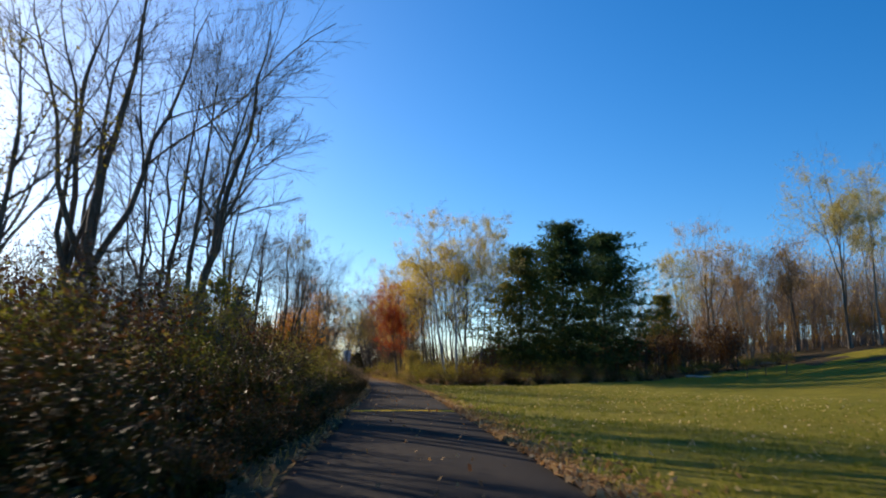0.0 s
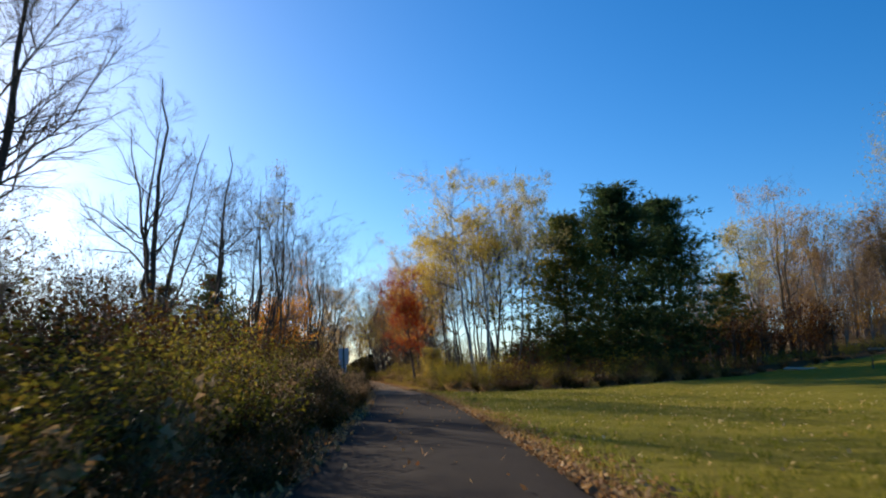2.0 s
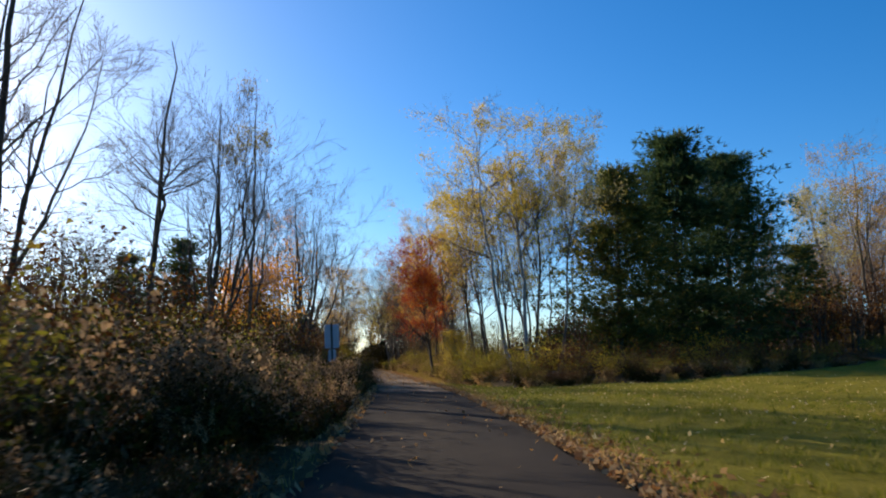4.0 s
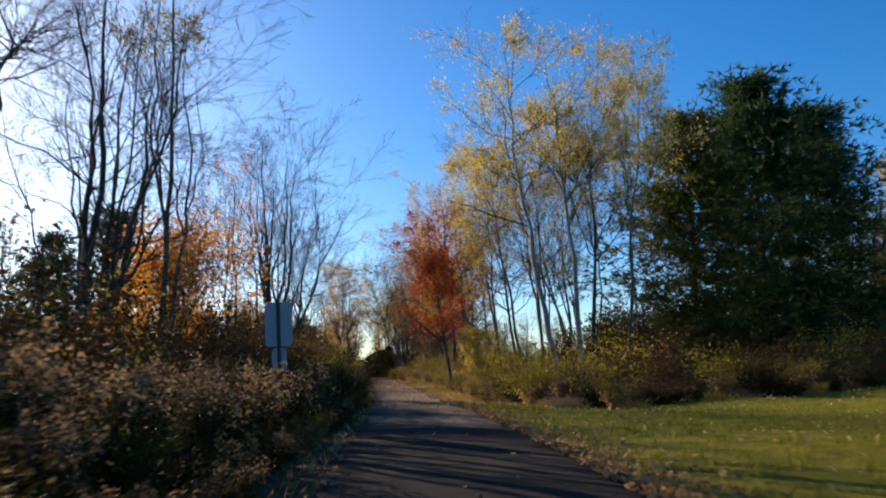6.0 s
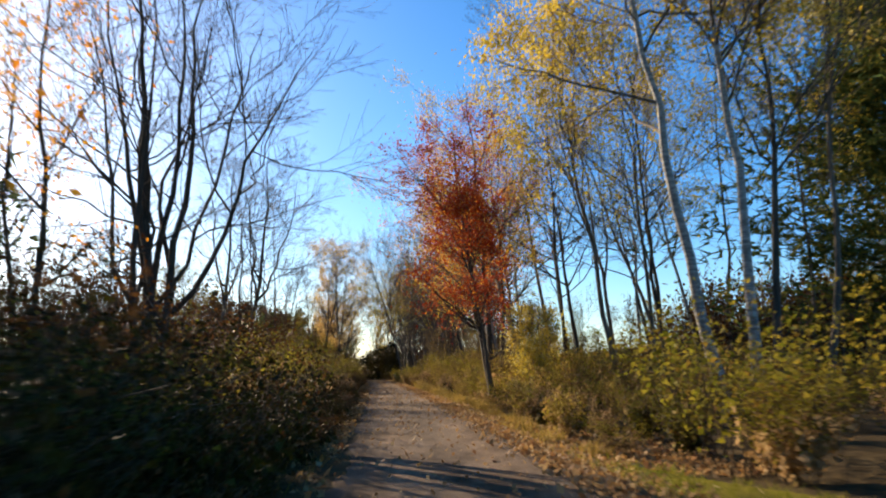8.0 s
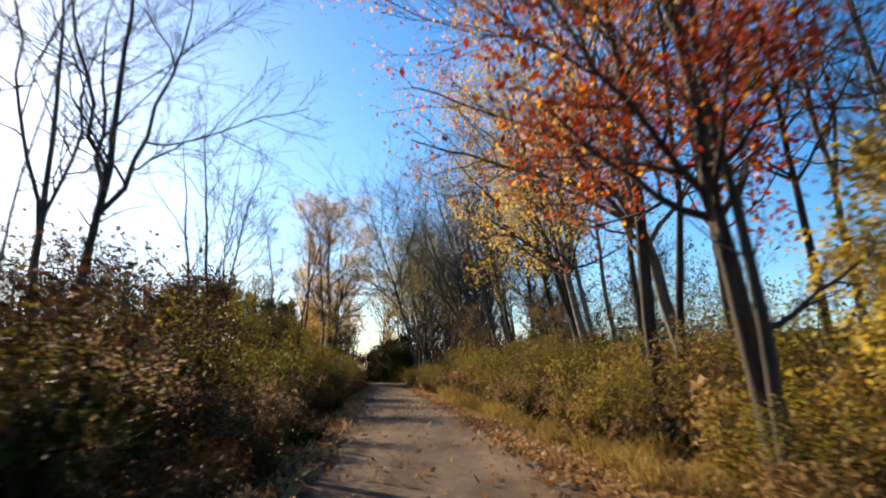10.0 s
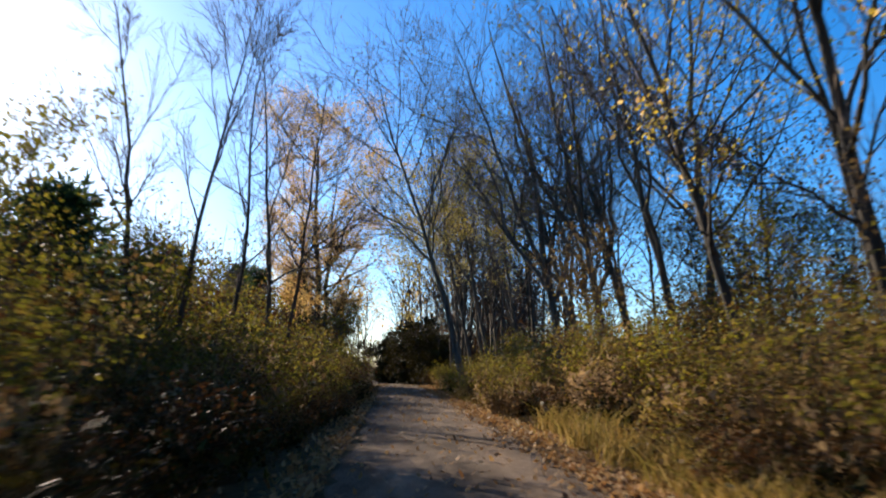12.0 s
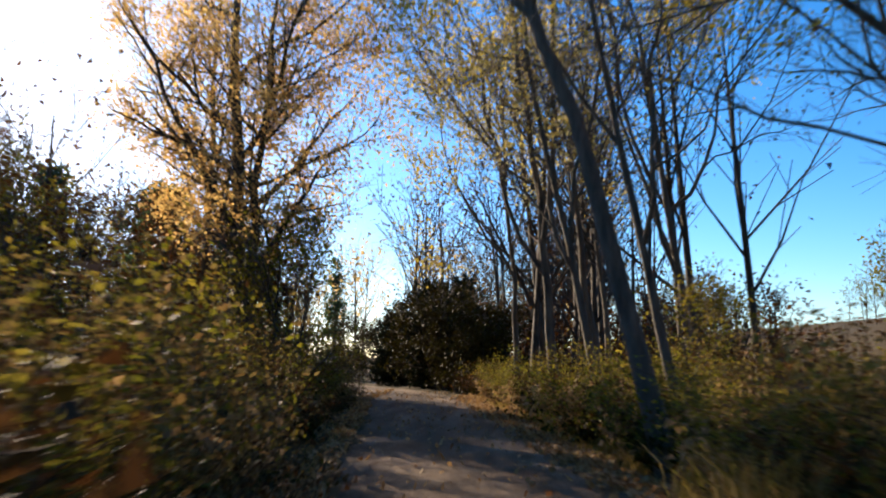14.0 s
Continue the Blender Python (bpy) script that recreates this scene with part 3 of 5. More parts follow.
# left, second stretch
tree("bare_tree", "bare forked tree with wide side boughs", -9.4, 89.7, 11.0, 0.13, 0.13, 31, "bark_dark", 1, 0, 0.34, 24, 0.42, 52, 0.15, split=3, open_out=0.2)
tree("bare_tree", BARE, -10.7, 91.0, 11.0, 0.055, 0.12, 32, "bark", 1, 0, 0.38, 20, 0.36, 50, 0.15, split=2, open_out=0.13)
tree("bare_tree", "thin twin-stemmed bare tree", -10.4, 102.0, 10.0, -0.02, 0.1, 33, "bark_dark", 3, 0.12, 0.4, 18, 0.3, 44, 0.25)
tree("bare_tree", "thin bare leaning stem", -10.5, 101.5, 8.5, 0.25, 0.07, 34, "bark_dark", clear=0.4, limbs=9, reach=0.18)
tree("bare_tree", "thin bare stem with short twigs", -9.3, 108.0, 8.0, -0.05, 0.07, 35, "bark_dark", clear=0.4, limbs=10, reach=0.17)
tree("bare_tree", "twin bare stems rising from the shrubs", -7.9, 111.5, 8.0, 0.01, 0.07, 36, "bark_dark", 1, 0, 0.3, 10, 0.24, 50, 0.2)
tree("bare_tree", "twin bare stems rising from the shrubs", -7.7, 111.8, 7.5, 0.12, 0.055, 37, "bark_dark", 1, 0, 0.4, 9, 0.22, 50, 0.2)
tree("bare_tree", "bare tree with a crooked low bough", -9.6, 113.7, 9.5, 0.07, 0.075, 38, "bark_dark", 1, 0, 0.3, 12, 0.25, 50, 0.25)
tree("bare_tree", "bare crooked leaning tree", -8.7, 108.0, 7.5, 0.19, 0.065, 39, "bark_dark", clear=0.45, limbs=10, reach=0.25, bow=0.1)
tree("yellow_tree", "spreading tree with thin peach-yellow leaves", -10.2, 130.0, 12.8, 0.01, 0.2, 40, "bark_dark", 2, 0.05, 0.2, 44, 0.27, 56, 0.2, 8, 6, leaf="peach", leaves=46000, size=0.085, zone=(0.25, 1), spread=0.4)
tree("yellow_tree", "slim tree with thin yellow leaves", -11.4, 131.5, 10.5, -0.02, 0.13, 41, "bark_dark", 1, 0, 0.3, 18, 0.3, 45, 0.3, 6, 5, leaf="yellow", leaves=3960, size=0.072, zone=(0.3, 1))

for k, (bx, by, bh) in enumerate([(-7.6, 22.5, 4.6), (-9.5, 26.5, 5.2), (-12.5, 30.0, 6.0), (-11.5, 36.5, 5.5), (-14.0, 41.0, 6.0), (-9.4, 40.0, 4.6), (-13.0, 48.0, 6.0), (-11.5, 53.0, 5.0), (-16.5, 54.0, 6.5), (-12.5, 62.0, 5.5), (-17.0, 64.0, 6.5)]):
    tree("thorn_tree", "low dark thorny tree, a tangle of bare twigs", bx, by, bh, 0.03, 0.07, 700 + k, "bark_dark", 4, 0.26, 0.12, 36, 0.36, 52, 0.1, 7, 7, leaf=("brown", "umber")[k % 2], leaves=1100, size=0.075, spread=0.25, group="thorn trees")

for k, (bx, by, bh) in enumerate([(-10.8, 86.0, 5.0), (-10.0, 100.0, 4.4), (-10.6, 105.5, 5.0), (-12.5, 96.0, 4.5), (-11.0, 120.0, 3.6), (-12.5, 78.0, 4.5), (-9.1, 108.3, 3.3), (-13.0, 136.0, 5.6), (-10.6, 135.0, 4.8), (-12.2, 132.5, 4.8), (-14.6, 131.0, 5.2), (-9.9, 131.6, 3.8), (-14.0, 127.5, 4.6), (-12.6, 128.5, 4.2), (-15.6, 126.0, 4.8), (-13.4, 124.5, 4.0), (-9.1, 128.6, 3.7)]):
    tree("young_tree", "small bushy tree with dull olive leaves", bx, by, bh, 0.0, 0.06, 45 + k, "bark_dark", 4, 0.18, 0.12, 28, 0.34, 42, 0.35, 5, 5, leaf=("olive", "brown")[k % 2], leaves=3200, size=0.085, spread=0.3)

tree("young_tree", "young tree with pale yellow-green leaves", 2.3, 82.0, 3.1, 0.0, 0.05, 60, "bark", 3, 0.15, 0.15, 24, 0.34, leaf="yellow", leaves=6500, size=0.08, spread=0.25, also=[("lime", 2500, 0.085, (0, 1))])
# right of the trail, beyond the lawn
BIRCH = "tall pale birch with sparse yellow leaves"
tree("birch_tree", "tall birch bowed towards the trail", 5.4, 73.5, 15.5, -0.16, 0.15, 51, "birch", clear=0.4, limbs=17, reach=0.26, angle=58, lift=0.1, leaf="yellow", leaves=9000, size=0.112, zone=(0.55, 1), bow=0.05, group="birches")
tree("birch_tree", BIRCH, 6.4, 74.0, 15.2, -0.055, 0.15, 52, "birch", clear=0.4, limbs=17, reach=0.24, angle=52, lift=0.15, leaf="yellow", leaves=9000, size=0.112, zone=(0.5, 1), group="birches")
tree("birch_tree", "slim dark-barked tree with few yellow leaves", 6.9, 74.2, 13.5, 0.045, 0.12, 53, "bark_dark", clear=0.4, limbs=20, reach=0.24, leaf="yellow", leaves=4200, size=0.112, zone=(0.6, 1), group="birches")
tree("birch_tree", "thin birch leaning away with yellow top", 8.4, 75.0, 16.2, 0.11, 0.1, 54, "bark", clear=0.45, limbs=18, reach=0.2, leaf="lime", leaves=8500, size=0.121, zone=(0.6, 1), group="birches")
tree("birch_tree", BIRCH, 4.7, 80.0, 12.0, -0.16, 0.1, 55, "bark", clear=0.4, limbs=20, reach=0.28, leaf="yellow", leaves=8500, size=0.121, zone=(0.5, 1), group="birches")
for k, (bx, by, bh, bl) in enumerate([(5.6, 79.0, 12.5, -0.1), (6.2, 80.0, 13.0, -0.1), (8.1, 82.0, 11.0, -0.17), (9.1, 83.0, 13.5, -0.02), (3.6, 83.5, 11.5, -0.06), (7.2, 86.5, 12.5, -0.05), (10.2, 79.0, 12.0, 0.03)]):
    tree("birch_tree", "slim grey stem in a stand of yellowing trees", bx, by, bh, bl, 0.08, 60 + k, ("bark", "bark_dark", "birch")[k % 3], clear=0.38, limbs=15, reach=0.24, angle=48, lift=0.2, forks=6, twigs=7, leaf=("yellow", "lime")[k % 2], leaves=1200 if k == 4 else 3000, size=0.1, zone=(0.45, 1), group="birches")
tree("maple_tree", "tall tree with bright orange-yellow leaves in its crown", 1.5, 88.0, 13.2, -0.04, 0.13, 72, "bark_dark", 2, 0.06, 0.4, 34, 0.26, 54, 0.15, 7, 6, leaf="yellow", leaves=8000, size=0.095, zone=(0.42, 1), spread=0.45, also=[("orange", 5200, 0.095, (0.4, 0.9))], group="maples")
tree("maple_tree", "maple with dense deep red leaves by the trail", 0.9, 82.3, 9.8, -0.12, 0.12, 70, "bark_dark", 2, 0.05, 0.22, 46, 0.24, 58, 0.15, 7, 6, leaf="red", leaves=21000, size=0.085, zone=(0.25, 1), spread=0.35, also=[("orange", 1200, 0.08, (0.25, 0.7)), ("tan", 600, 0.08, (0.3, 1))], group="maples")
tree("maple_tree", "stout pale-barked tree with burnt-orange leaves leaning over the trail", 3.4, 92.0, 11.0, -0.27, 0.18, 73, "bark_pale", 1, 0.0, 0.26, 30, 0.36, 58, 0.08, 7, 6, leaf="orange", leaves=3400, size=0.085, zone=(0.25, 1), spread=0.38, also=[("red", 4200, 0.085, (0.25, 1)), ("tan", 3000, 0.085, (0.25, 1))], group="maples")
tree("birch_tree", "white-barked tree with yellow leaves leaning over the trail", 2.7, 99.5, 13.0, -0.19, 0.15, 71, "birch", 2, 0.04, 0.32, 30, 0.32, 54, 0.12, 7, 6, leaf="yellow", leaves=7500, size=0.095, zone=(0.35, 1), spread=0.4, also=[("peach", 4500, 0.095, (0.35, 1))], group="birches")
tree("beech_tree", "tree still full of brown withered leaves", 3.8, 114.6, 8.0, -0.05, 0.09, 74, "bark", 3, 0.12, 0.15, 34, 0.3, 48, 0.15, leaf="brown", leaves=7000, size=0.1, spread=0.4, also=[("peach", 1500, 0.1, (0.3, 1))])
for k, (bx, by, bh, bl, mat) in enumerate([(4.6, 93.0, 12.0, -0.12, "bark"), (7.8, 93.0, 15.0, -0.17, "bark_pale"), (9.6, 91.0, 14.0, -0.27, "bark_pale"), (9.3, 92.0, 12.5, -0.2, "bark"), (8.9, 90.0, 12.0, -0.05, "bark"),
                                           (3.2, 95.5, 11.0, -0.08, "bark"), (6.2, 97.0, 12.0, -0.12, "bark"), (10.8, 95.0, 13.0, -0.15, "bark_pale"), (5.4, 90.2, 10.0, -0.1, "bark_dark")]):
    tree("bare_tree", "slanting bare trunk on the wooded bank", bx, by, bh, bl, 0.13 - 0.008 * (k % 4), 80 + k, mat, clear=0.4, limbs=14, reach=0.3, angle=54, lift=0.12, forks=6, twigs=6, split=(0, 2, 0, 0)[k % 4], open_out=0.14, leaf="olive" if k % 4 == 0 else "", leaves=300, size=0.0864, zone=(0.5, 1))
tree("bare_tree", "old dark crooked tree with heavy boughs", 3.1, 102.0, 12.0, -0.24, 0.21, 90, "bark", clear=0.3, limbs=16, reach=0.4, angle=50, lift=0.15, bow=0.06, split=3, open_out=0.22)
tree("birch_tree", "white birch leaning over the shrubs", 5.4, 108.0, 13.0, -0.16, 0.15, 91, "birch", clear=0.45, limbs=14, reach=0.24, leaf="yellow", leaves=2310, size=0.104, zone=(0.4, 1), group="birches")
tree("yellow_tree", "tall tree with drooping yellow leaves", 3.0, 107.0, 13.5, -0.2, 0.15, 92, "bark_dark", 2, 0.05, 0.3, 26, 0.3, 50, 0.15, 6, 5, leaf="yellow", leaves=9240, size=0.0864, zone=(0.3, 1), also=[("peach", 1600, 0.12, (0.3, 1))])
tree("yellow_tree", "leaning tree with few yellow leaves", 1.4, 108.5, 10.0, -0.28, 0.12, 93, "bark_dark", clear=0.3, limbs=16, reach=0.3, leaf="yellow", leaves=1980, size=0.0792, zone=(0.4, 1))
WIDE = (0, 1, 13)
for k, (bx, by, bh, bl, rr) in enumerate([(-0.5, 119.4, 12.5, -0.19, 0.16), (0.35, 115.8, 11.0, -0.2, 0.14), (2.3, 114.0, 12.0, -0.08, 0.14), (1.6, 113.0, 11.0, -0.2, 0.12), (1.0, 116.0, 11.0, -0.2, 0.11),
                                          (-3.6, 122.0, 12.0, -0.27, 0.115), (-2.6, 125.4, 11.5, -0.13, 0.085), (-3.8, 130.0, 12.0, -0.1, 0.11), (-2.6, 131.0, 12.5, -0.17, 0.1), (-3.2, 128.0, 11.0, -0.18, 0.09),
                                          (-1.2, 129.5, 11.5, -0.1, 0.1), (-2.0, 134.0, 11.0, -0.08, 0.09), (-4.3, 134.5, 10.5, -0.1, 0.09), (0.7, 122.5, 11.0, -0.28, 0.14), (1.2, 124.0, 11.0, -0.12, 0.1), (2.7, 123.5, 11.0, -0.15, 0.1), (2.2, 126.5, 11.5, -0.1, 0.1), (3.8, 125.0, 10.0, -0.12, 0.09)]):
    some = k in (6, 7, 8, 9, 11, 12)
    tree("bare_tree", "bare dark tree leaning over the trail" if bl < -0.15 else "slim bare dark trunk in the roadside wood", bx, by, bh, bl, rr, 100 + k, "bark", clear=0.3, limbs=36 if k in WIDE else 18, reach=0.44 if k in WIDE else 0.38, angle=54 if k in WIDE else 50, lift=0.12 if k in WIDE else 0.25, split=4 if k in WIDE else (2, 3, 0)[k % 3], open_out=0.28 if k in WIDE else 0.17,
         leaf=("lime" if k % 2 else "yellow") if some else "olive", leaves=5200 if some else 500, size=0.095, zone=(0.35, 0.9))
tree("bare_tree", "bare tree with long boughs reaching out over the trail", 0.4, 122.6, 10.0, -0.1, 0.085, 119, "bark", clear=0.25, limbs=14, reach=0.42, angle=70, lift=0.05, forks=7, twigs=8)
for k, (bx, by, bh) in enumerate([(3.6, 96.5, 4.2), (5.2, 100.0, 4.5), (1.9, 104.0, 3.8), (4.4, 112.0, 5.0), (2.6, 110.0, 4.2), (-0.6, 112.8, 4.2), (3.4, 117.0, 5.5), (5.6, 105.0, 4.6), (3.5, 118.8, 4.4), (4.2, 121.5, 5.5), (7.0, 99.0, 4.8), (8.4, 94.0, 4.0), (6.5, 114.5, 5.0), (-1.6, 128.0, 2.4)]):
    tree("young_tree", "bushy sapling with withered leaves under the trees", bx, by, bh, -0.03, 0.05, 140 + k, "bark_dark", 3, 0.16, 0.15, 24, 0.34, 42, 0.35, 5, 5, leaf=("brown", "olive", "withered")[k % 3], leaves=2300, size=0.075, spread=0.28)


# ---- evergreens ----
def evergreen(name, label, x, y, h, width, r, seed, kind, whorls=26, boughs=9, tufts=9, tuft=0.34, start=0.08, droop=-0.12, round_top=False, second="", flat=0.85, fan=0.0, needles=5, thick=0.1):
    """A conifer: a straight trunk with whorls of boughs that carry tufts of needles."""
    rng = np.random.default_rng(seed)
    root = new(name)
    root.location = (x, y, float(land(x, y)) - 0.05)
    q = np.linspace(0, 1, 10)
    P = np.stack([0.012 * h * np.sin(q * 3 + seed), 0.01 * h * np.sin(q * 4), h * q], -1)[None]
    R = (r * (1 - 0.93 * q))[None]
    V, F = tubes(P, R, 8)
    part("trunk", V, F, M["bark_dark"], root, smooth=True)
    starts, ends = [], []
    for k in range(whorls):
        s = start + (0.99 - start) * (k + rng.random() * 0.8) / whorls
        up = (s - start) / (1 - start)
        wide = width * ((1 - up**2.3) ** 0.72 * (0.62 + 0.38 * min(1.0, up / 0.3)) if round_top else (1 - s) ** 0.8 + 0.03)
        for j in range(boughs):
            a = rng.uniform(0, 2 * np.pi)
            lobe = 1 + (0.26 * math.sin(2 * a + seed + 7 * s) + 0.14 * math.sin(5 * a + 19 * s) if round_top else 0)
            ln = wide * lobe * rng.uniform(0.35, 1.2)
            s = min(0.985, max(start, s + rng.normal(0, 0.03 if round_top else 0.018)))
            starts.append((0.012 * h * math.sin(s * 3 + seed), 0, s * h))
            ends.append((math.cos(a) * ln, math.sin(a) * ln, s * h + ln * (droop + rng.normal(0, 0.1)) + (0.12 * ln if round_top else 0)))
    S, E = np.array(starts), np.array(ends)
    w = np.linspace(0, 1, 5)[None, :, None]
    B = S[:, None] * (1 - w) + E[:, None] * w
    B[..., 2] += (0.12 * np.linalg.norm(E - S, axis=1))[:, None] * (w[..., 0] ** 2 - w[..., 0] * 0.4)
    V, F = tubes(B, np.maximum(0.02 * (1 - w[..., 0]) * np.ones((len(B), 1)), 0.006), 4)
    part("crown", V, F, M["bark_dark"], root, kind="stuff")
    t = rng.uniform(0.25, 1.05, (len(B), tufts))
    at = S[:, None] * (1 - t[..., None]) + E[:, None] * t[..., None]
    span = E - S
    sideways = np.stack([-span[:, 1], span[:, 0], 0 * span[:, 0]], -1)
    swing = rng.normal(0, fan, t.shape) * (t * 1.3)
    at = (at + sideways[:, None] * swing[..., None]).reshape(-1, 3) + rng.normal(0, tuft * 0.6, (len(B) * tufts, 3)) * np.array([1, 1, flat])
    out = unit((span[:, None] + sideways[:, None] * swing[..., None] * 1.5).reshape(-1, 3))
    pieces = []
    for m in range(needles):
        a = unit(out + rng.normal(0, 0.6, out.shape))
        b = unit(np.cross(a, rng.normal(0, 1, out.shape)))
        sz = tuft * rng.uniform(0.6, 1.2, (len(at), 1))
        V = np.stack([at - b * sz * thick, at + b * sz * thick, at + a * sz], 1).reshape(-1, 3)
        pieces.append((V, np.arange(len(V)).reshape(-1, 3)))
    V, F = join(pieces[: needles - 2 if second else needles])
    part("foliage", V, F, M[kind], root, kind="stuff")
    if second:
        V, F = join(pieces[needles - 2 :])
        part("foliage", V, F, M[second], root, "needles of a second tone", kind="stuff")
    return tagged(root, label, "conifer", "conifers")


evergreen("pine_tree", "broad green pine by the lawn, its needles coloured as sunlit", 13.2, 79.0, 14.3, 5.2, 0.25, 201, "needle_lit", 36, 10, 17, 0.5, 0.1, 0.02, True, "needle", flat=0.5, fan=0.3, needles=6, thick=0.07)
evergreen("pine_tree", "broad dark green pine at the edge of the lawn", 18.6, 83.0, 17.2, 6.2, 0.3, 202, "needle", 42, 12, 17, 0.56, 0.05, 0.02, True, flat=0.5, fan=0.3, needles=6, thick=0.08)
evergreen("pine_tree", "broad dark green pine at the edge of the lawn", 25.0, 89.0, 17.0, 6.4, 0.3, 203, "needle", 42, 12, 17, 0.56, 0.02, 0.02, True, flat=0.5, fan=0.3, needles=6, thick=0.08)
evergreen("pine_tree", "small olive-green pine at the foot of the hill", 34.6, 96.0, 9.5, 3.6, 0.15, 208, "needle_lit", 24, 9, 14, 0.45, 0.05, 0.0, True, flat=0.4, fan=0.2)
evergreen("cedar_tree", "dark rounded evergreen behind the weeds", -14.9, 76.0, 8.6, 3.1, 0.16, 204, "needle", 26, 9, 9, 0.45, 0.02, 0.15, True)
evergreen("cedar_tree", "dark rounded evergreen behind the weeds", -20.0, 80.0, 8.2, 2.4, 0.15, 205, "needle", 22, 9, 9, 0.45, 0.02, 0.1, True)
for k, (bx, by, bh, bw) in enumerate([(-37, 181, 14.5, 2.6), (-33.5, 178, 12.5, 2.4), (-28, 176, 11.5, 2.4), (-41.5, 184, 13.5, 2.6), (-46, 180, 14, 2.8), (-23.5, 182, 11.5, 2.4), (-51, 176, 13, 3), (-30, 186, 12, 2.6), (-19, 190, 11, 2.4), (-57, 182, 14, 3),
                                       (-15.5, 139, 6.6, 1.7), (-17.8, 143, 7.6, 2.0), (-20.4, 136, 7.0, 2.1), (-23, 145, 9.2, 2.5), (-26.5, 147, 9.0, 2.6), (-23.6, 137, 8.0, 2.5), (-13.4, 139.5, 5.8, 1.6)]):
    evergreen("spruce_tree", "dark pointed spruce in the far hedge", bx, by, bh, bw, 0.12, 210 + k, "needle", 22, 9, 8, 0.4, 0.03, -0.1)
evergreen("cedar_tree", "dark rounded evergreen behind the weeds", -12.9, 112.0, 5.2, 2.0, 0.12, 206, "needle", 22, 10, 10, 0.36, 0.02, 0.15, True)
evergreen("cedar_tree", "dark rounded evergreen behind the weeds", -15.8, 113.5, 4.6, 2.0, 0.12, 207, "needle", 20, 10, 10, 0.36, 0.02, 0.15, True)
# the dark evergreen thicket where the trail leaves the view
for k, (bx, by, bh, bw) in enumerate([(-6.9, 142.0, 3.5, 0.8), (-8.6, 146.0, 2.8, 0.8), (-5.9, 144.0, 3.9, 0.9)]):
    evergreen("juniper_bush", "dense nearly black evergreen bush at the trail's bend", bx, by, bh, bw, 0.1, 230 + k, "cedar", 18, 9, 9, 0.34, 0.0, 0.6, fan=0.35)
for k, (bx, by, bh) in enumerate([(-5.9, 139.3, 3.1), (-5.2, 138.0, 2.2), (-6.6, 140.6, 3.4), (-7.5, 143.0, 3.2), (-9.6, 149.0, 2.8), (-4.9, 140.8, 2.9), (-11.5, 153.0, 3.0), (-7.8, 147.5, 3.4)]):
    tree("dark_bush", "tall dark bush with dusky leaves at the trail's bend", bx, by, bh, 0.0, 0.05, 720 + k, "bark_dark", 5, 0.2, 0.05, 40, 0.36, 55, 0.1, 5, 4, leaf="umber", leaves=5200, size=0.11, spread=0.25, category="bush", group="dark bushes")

# right-hand hillside beyond the lawn
for k, (bx, by, bh, kind, cnt) in enumerate([(38.5, 97, 15.5, "lime", 7500), (42.0, 98, 17.0, "peach", 8500), (46.5, 99, 14.0, "tan", 6000), (53.0, 86, 21.5, "lime", 14000), (58.0, 88, 21.0, "lime", 12000), (50.0, 92, 13.0, "tan", 7000)]):
    tree("hillside_tree", "tall thin tree with faded yellow leaves on the hillside", bx, by, bh, -0.09, 0.19, 240 + k, ("bark_pale", "bark")[k % 2], 2, 0.08, 0.45, 32, 0.36, 48, 0.3, 6, 5, leaf=kind, leaves=cnt, size=0.17, zone=(0.45, 1), spread=0.6, split=2, open_out=0.15, group="hillside trees")
for k, (bx, by, bh) in enumerate([(31.0, 95.0, 12.0), (32.6, 97.0, 11.0), (44.5, 94.0, 10.0), (48.5, 95.5, 11.0)]):
    tree("bare_tree", "spindly bare tree at the foot of the hill", bx, by, bh, -0.08, 0.1, 250 + k, "bark_pale", 2, 0.06, 0.35, 18, 0.26, 36, 0.4, 6, 6)


# ---- far woods, one mass ----
def far_woods(name, label, spots, seed, bark, leaf, leaves=60, hmin=8, hmax=14, size=0.5):
    rng = np.random.default_rng(seed)
    root = new(name)
    wood, leafs = [], []
    for bx, by in spots:
        h = rng.uniform(hmin, hmax)
        q = np.linspace(0, 1, 5)
        base = np.array([bx, by, float(land(bx, by)) - 0.2])
        P = (base + np.stack([rng.normal(0, 0.05) * h * q, 0 * q, h * q], -1))[None]
        R = (0.13 * (1 - 0.85 * q))[None]
        L, LR = spawn(rng, P, R, 11, 0.34, 46, 0.45, 3, 0.25, 0.98, 0.06, 0.55, True)
        B, BR = spawn(rng, L, LR, 4, 0.6, 40, 0.3, 2, 0.2, 1.0, 0.06)
        wood += [tubes(P, R, 5), tubes(L, np.maximum(LR, 0.012), 3), tubes(B, np.maximum(BR, 0.012), 3)]
        if leaves:
            tips = np.concatenate([L[:, -1], B[:, 1], 0.5 * (B[:, 0] + B[:, 1])])
            leafs.append(leaf_quads(rng, tips[rng.integers(0, len(tips), leaves)] + rng.normal(0, 0.4, (leaves, 3)), size, three=True))
    part("wood_mass", *join(wood), M[bark], root, kind="stuff")
    if leafs:
        part("foliage", *join(leafs), M[leaf], root, kind="stuff")
    return tagged(root, label, "woods", kind="stuff")


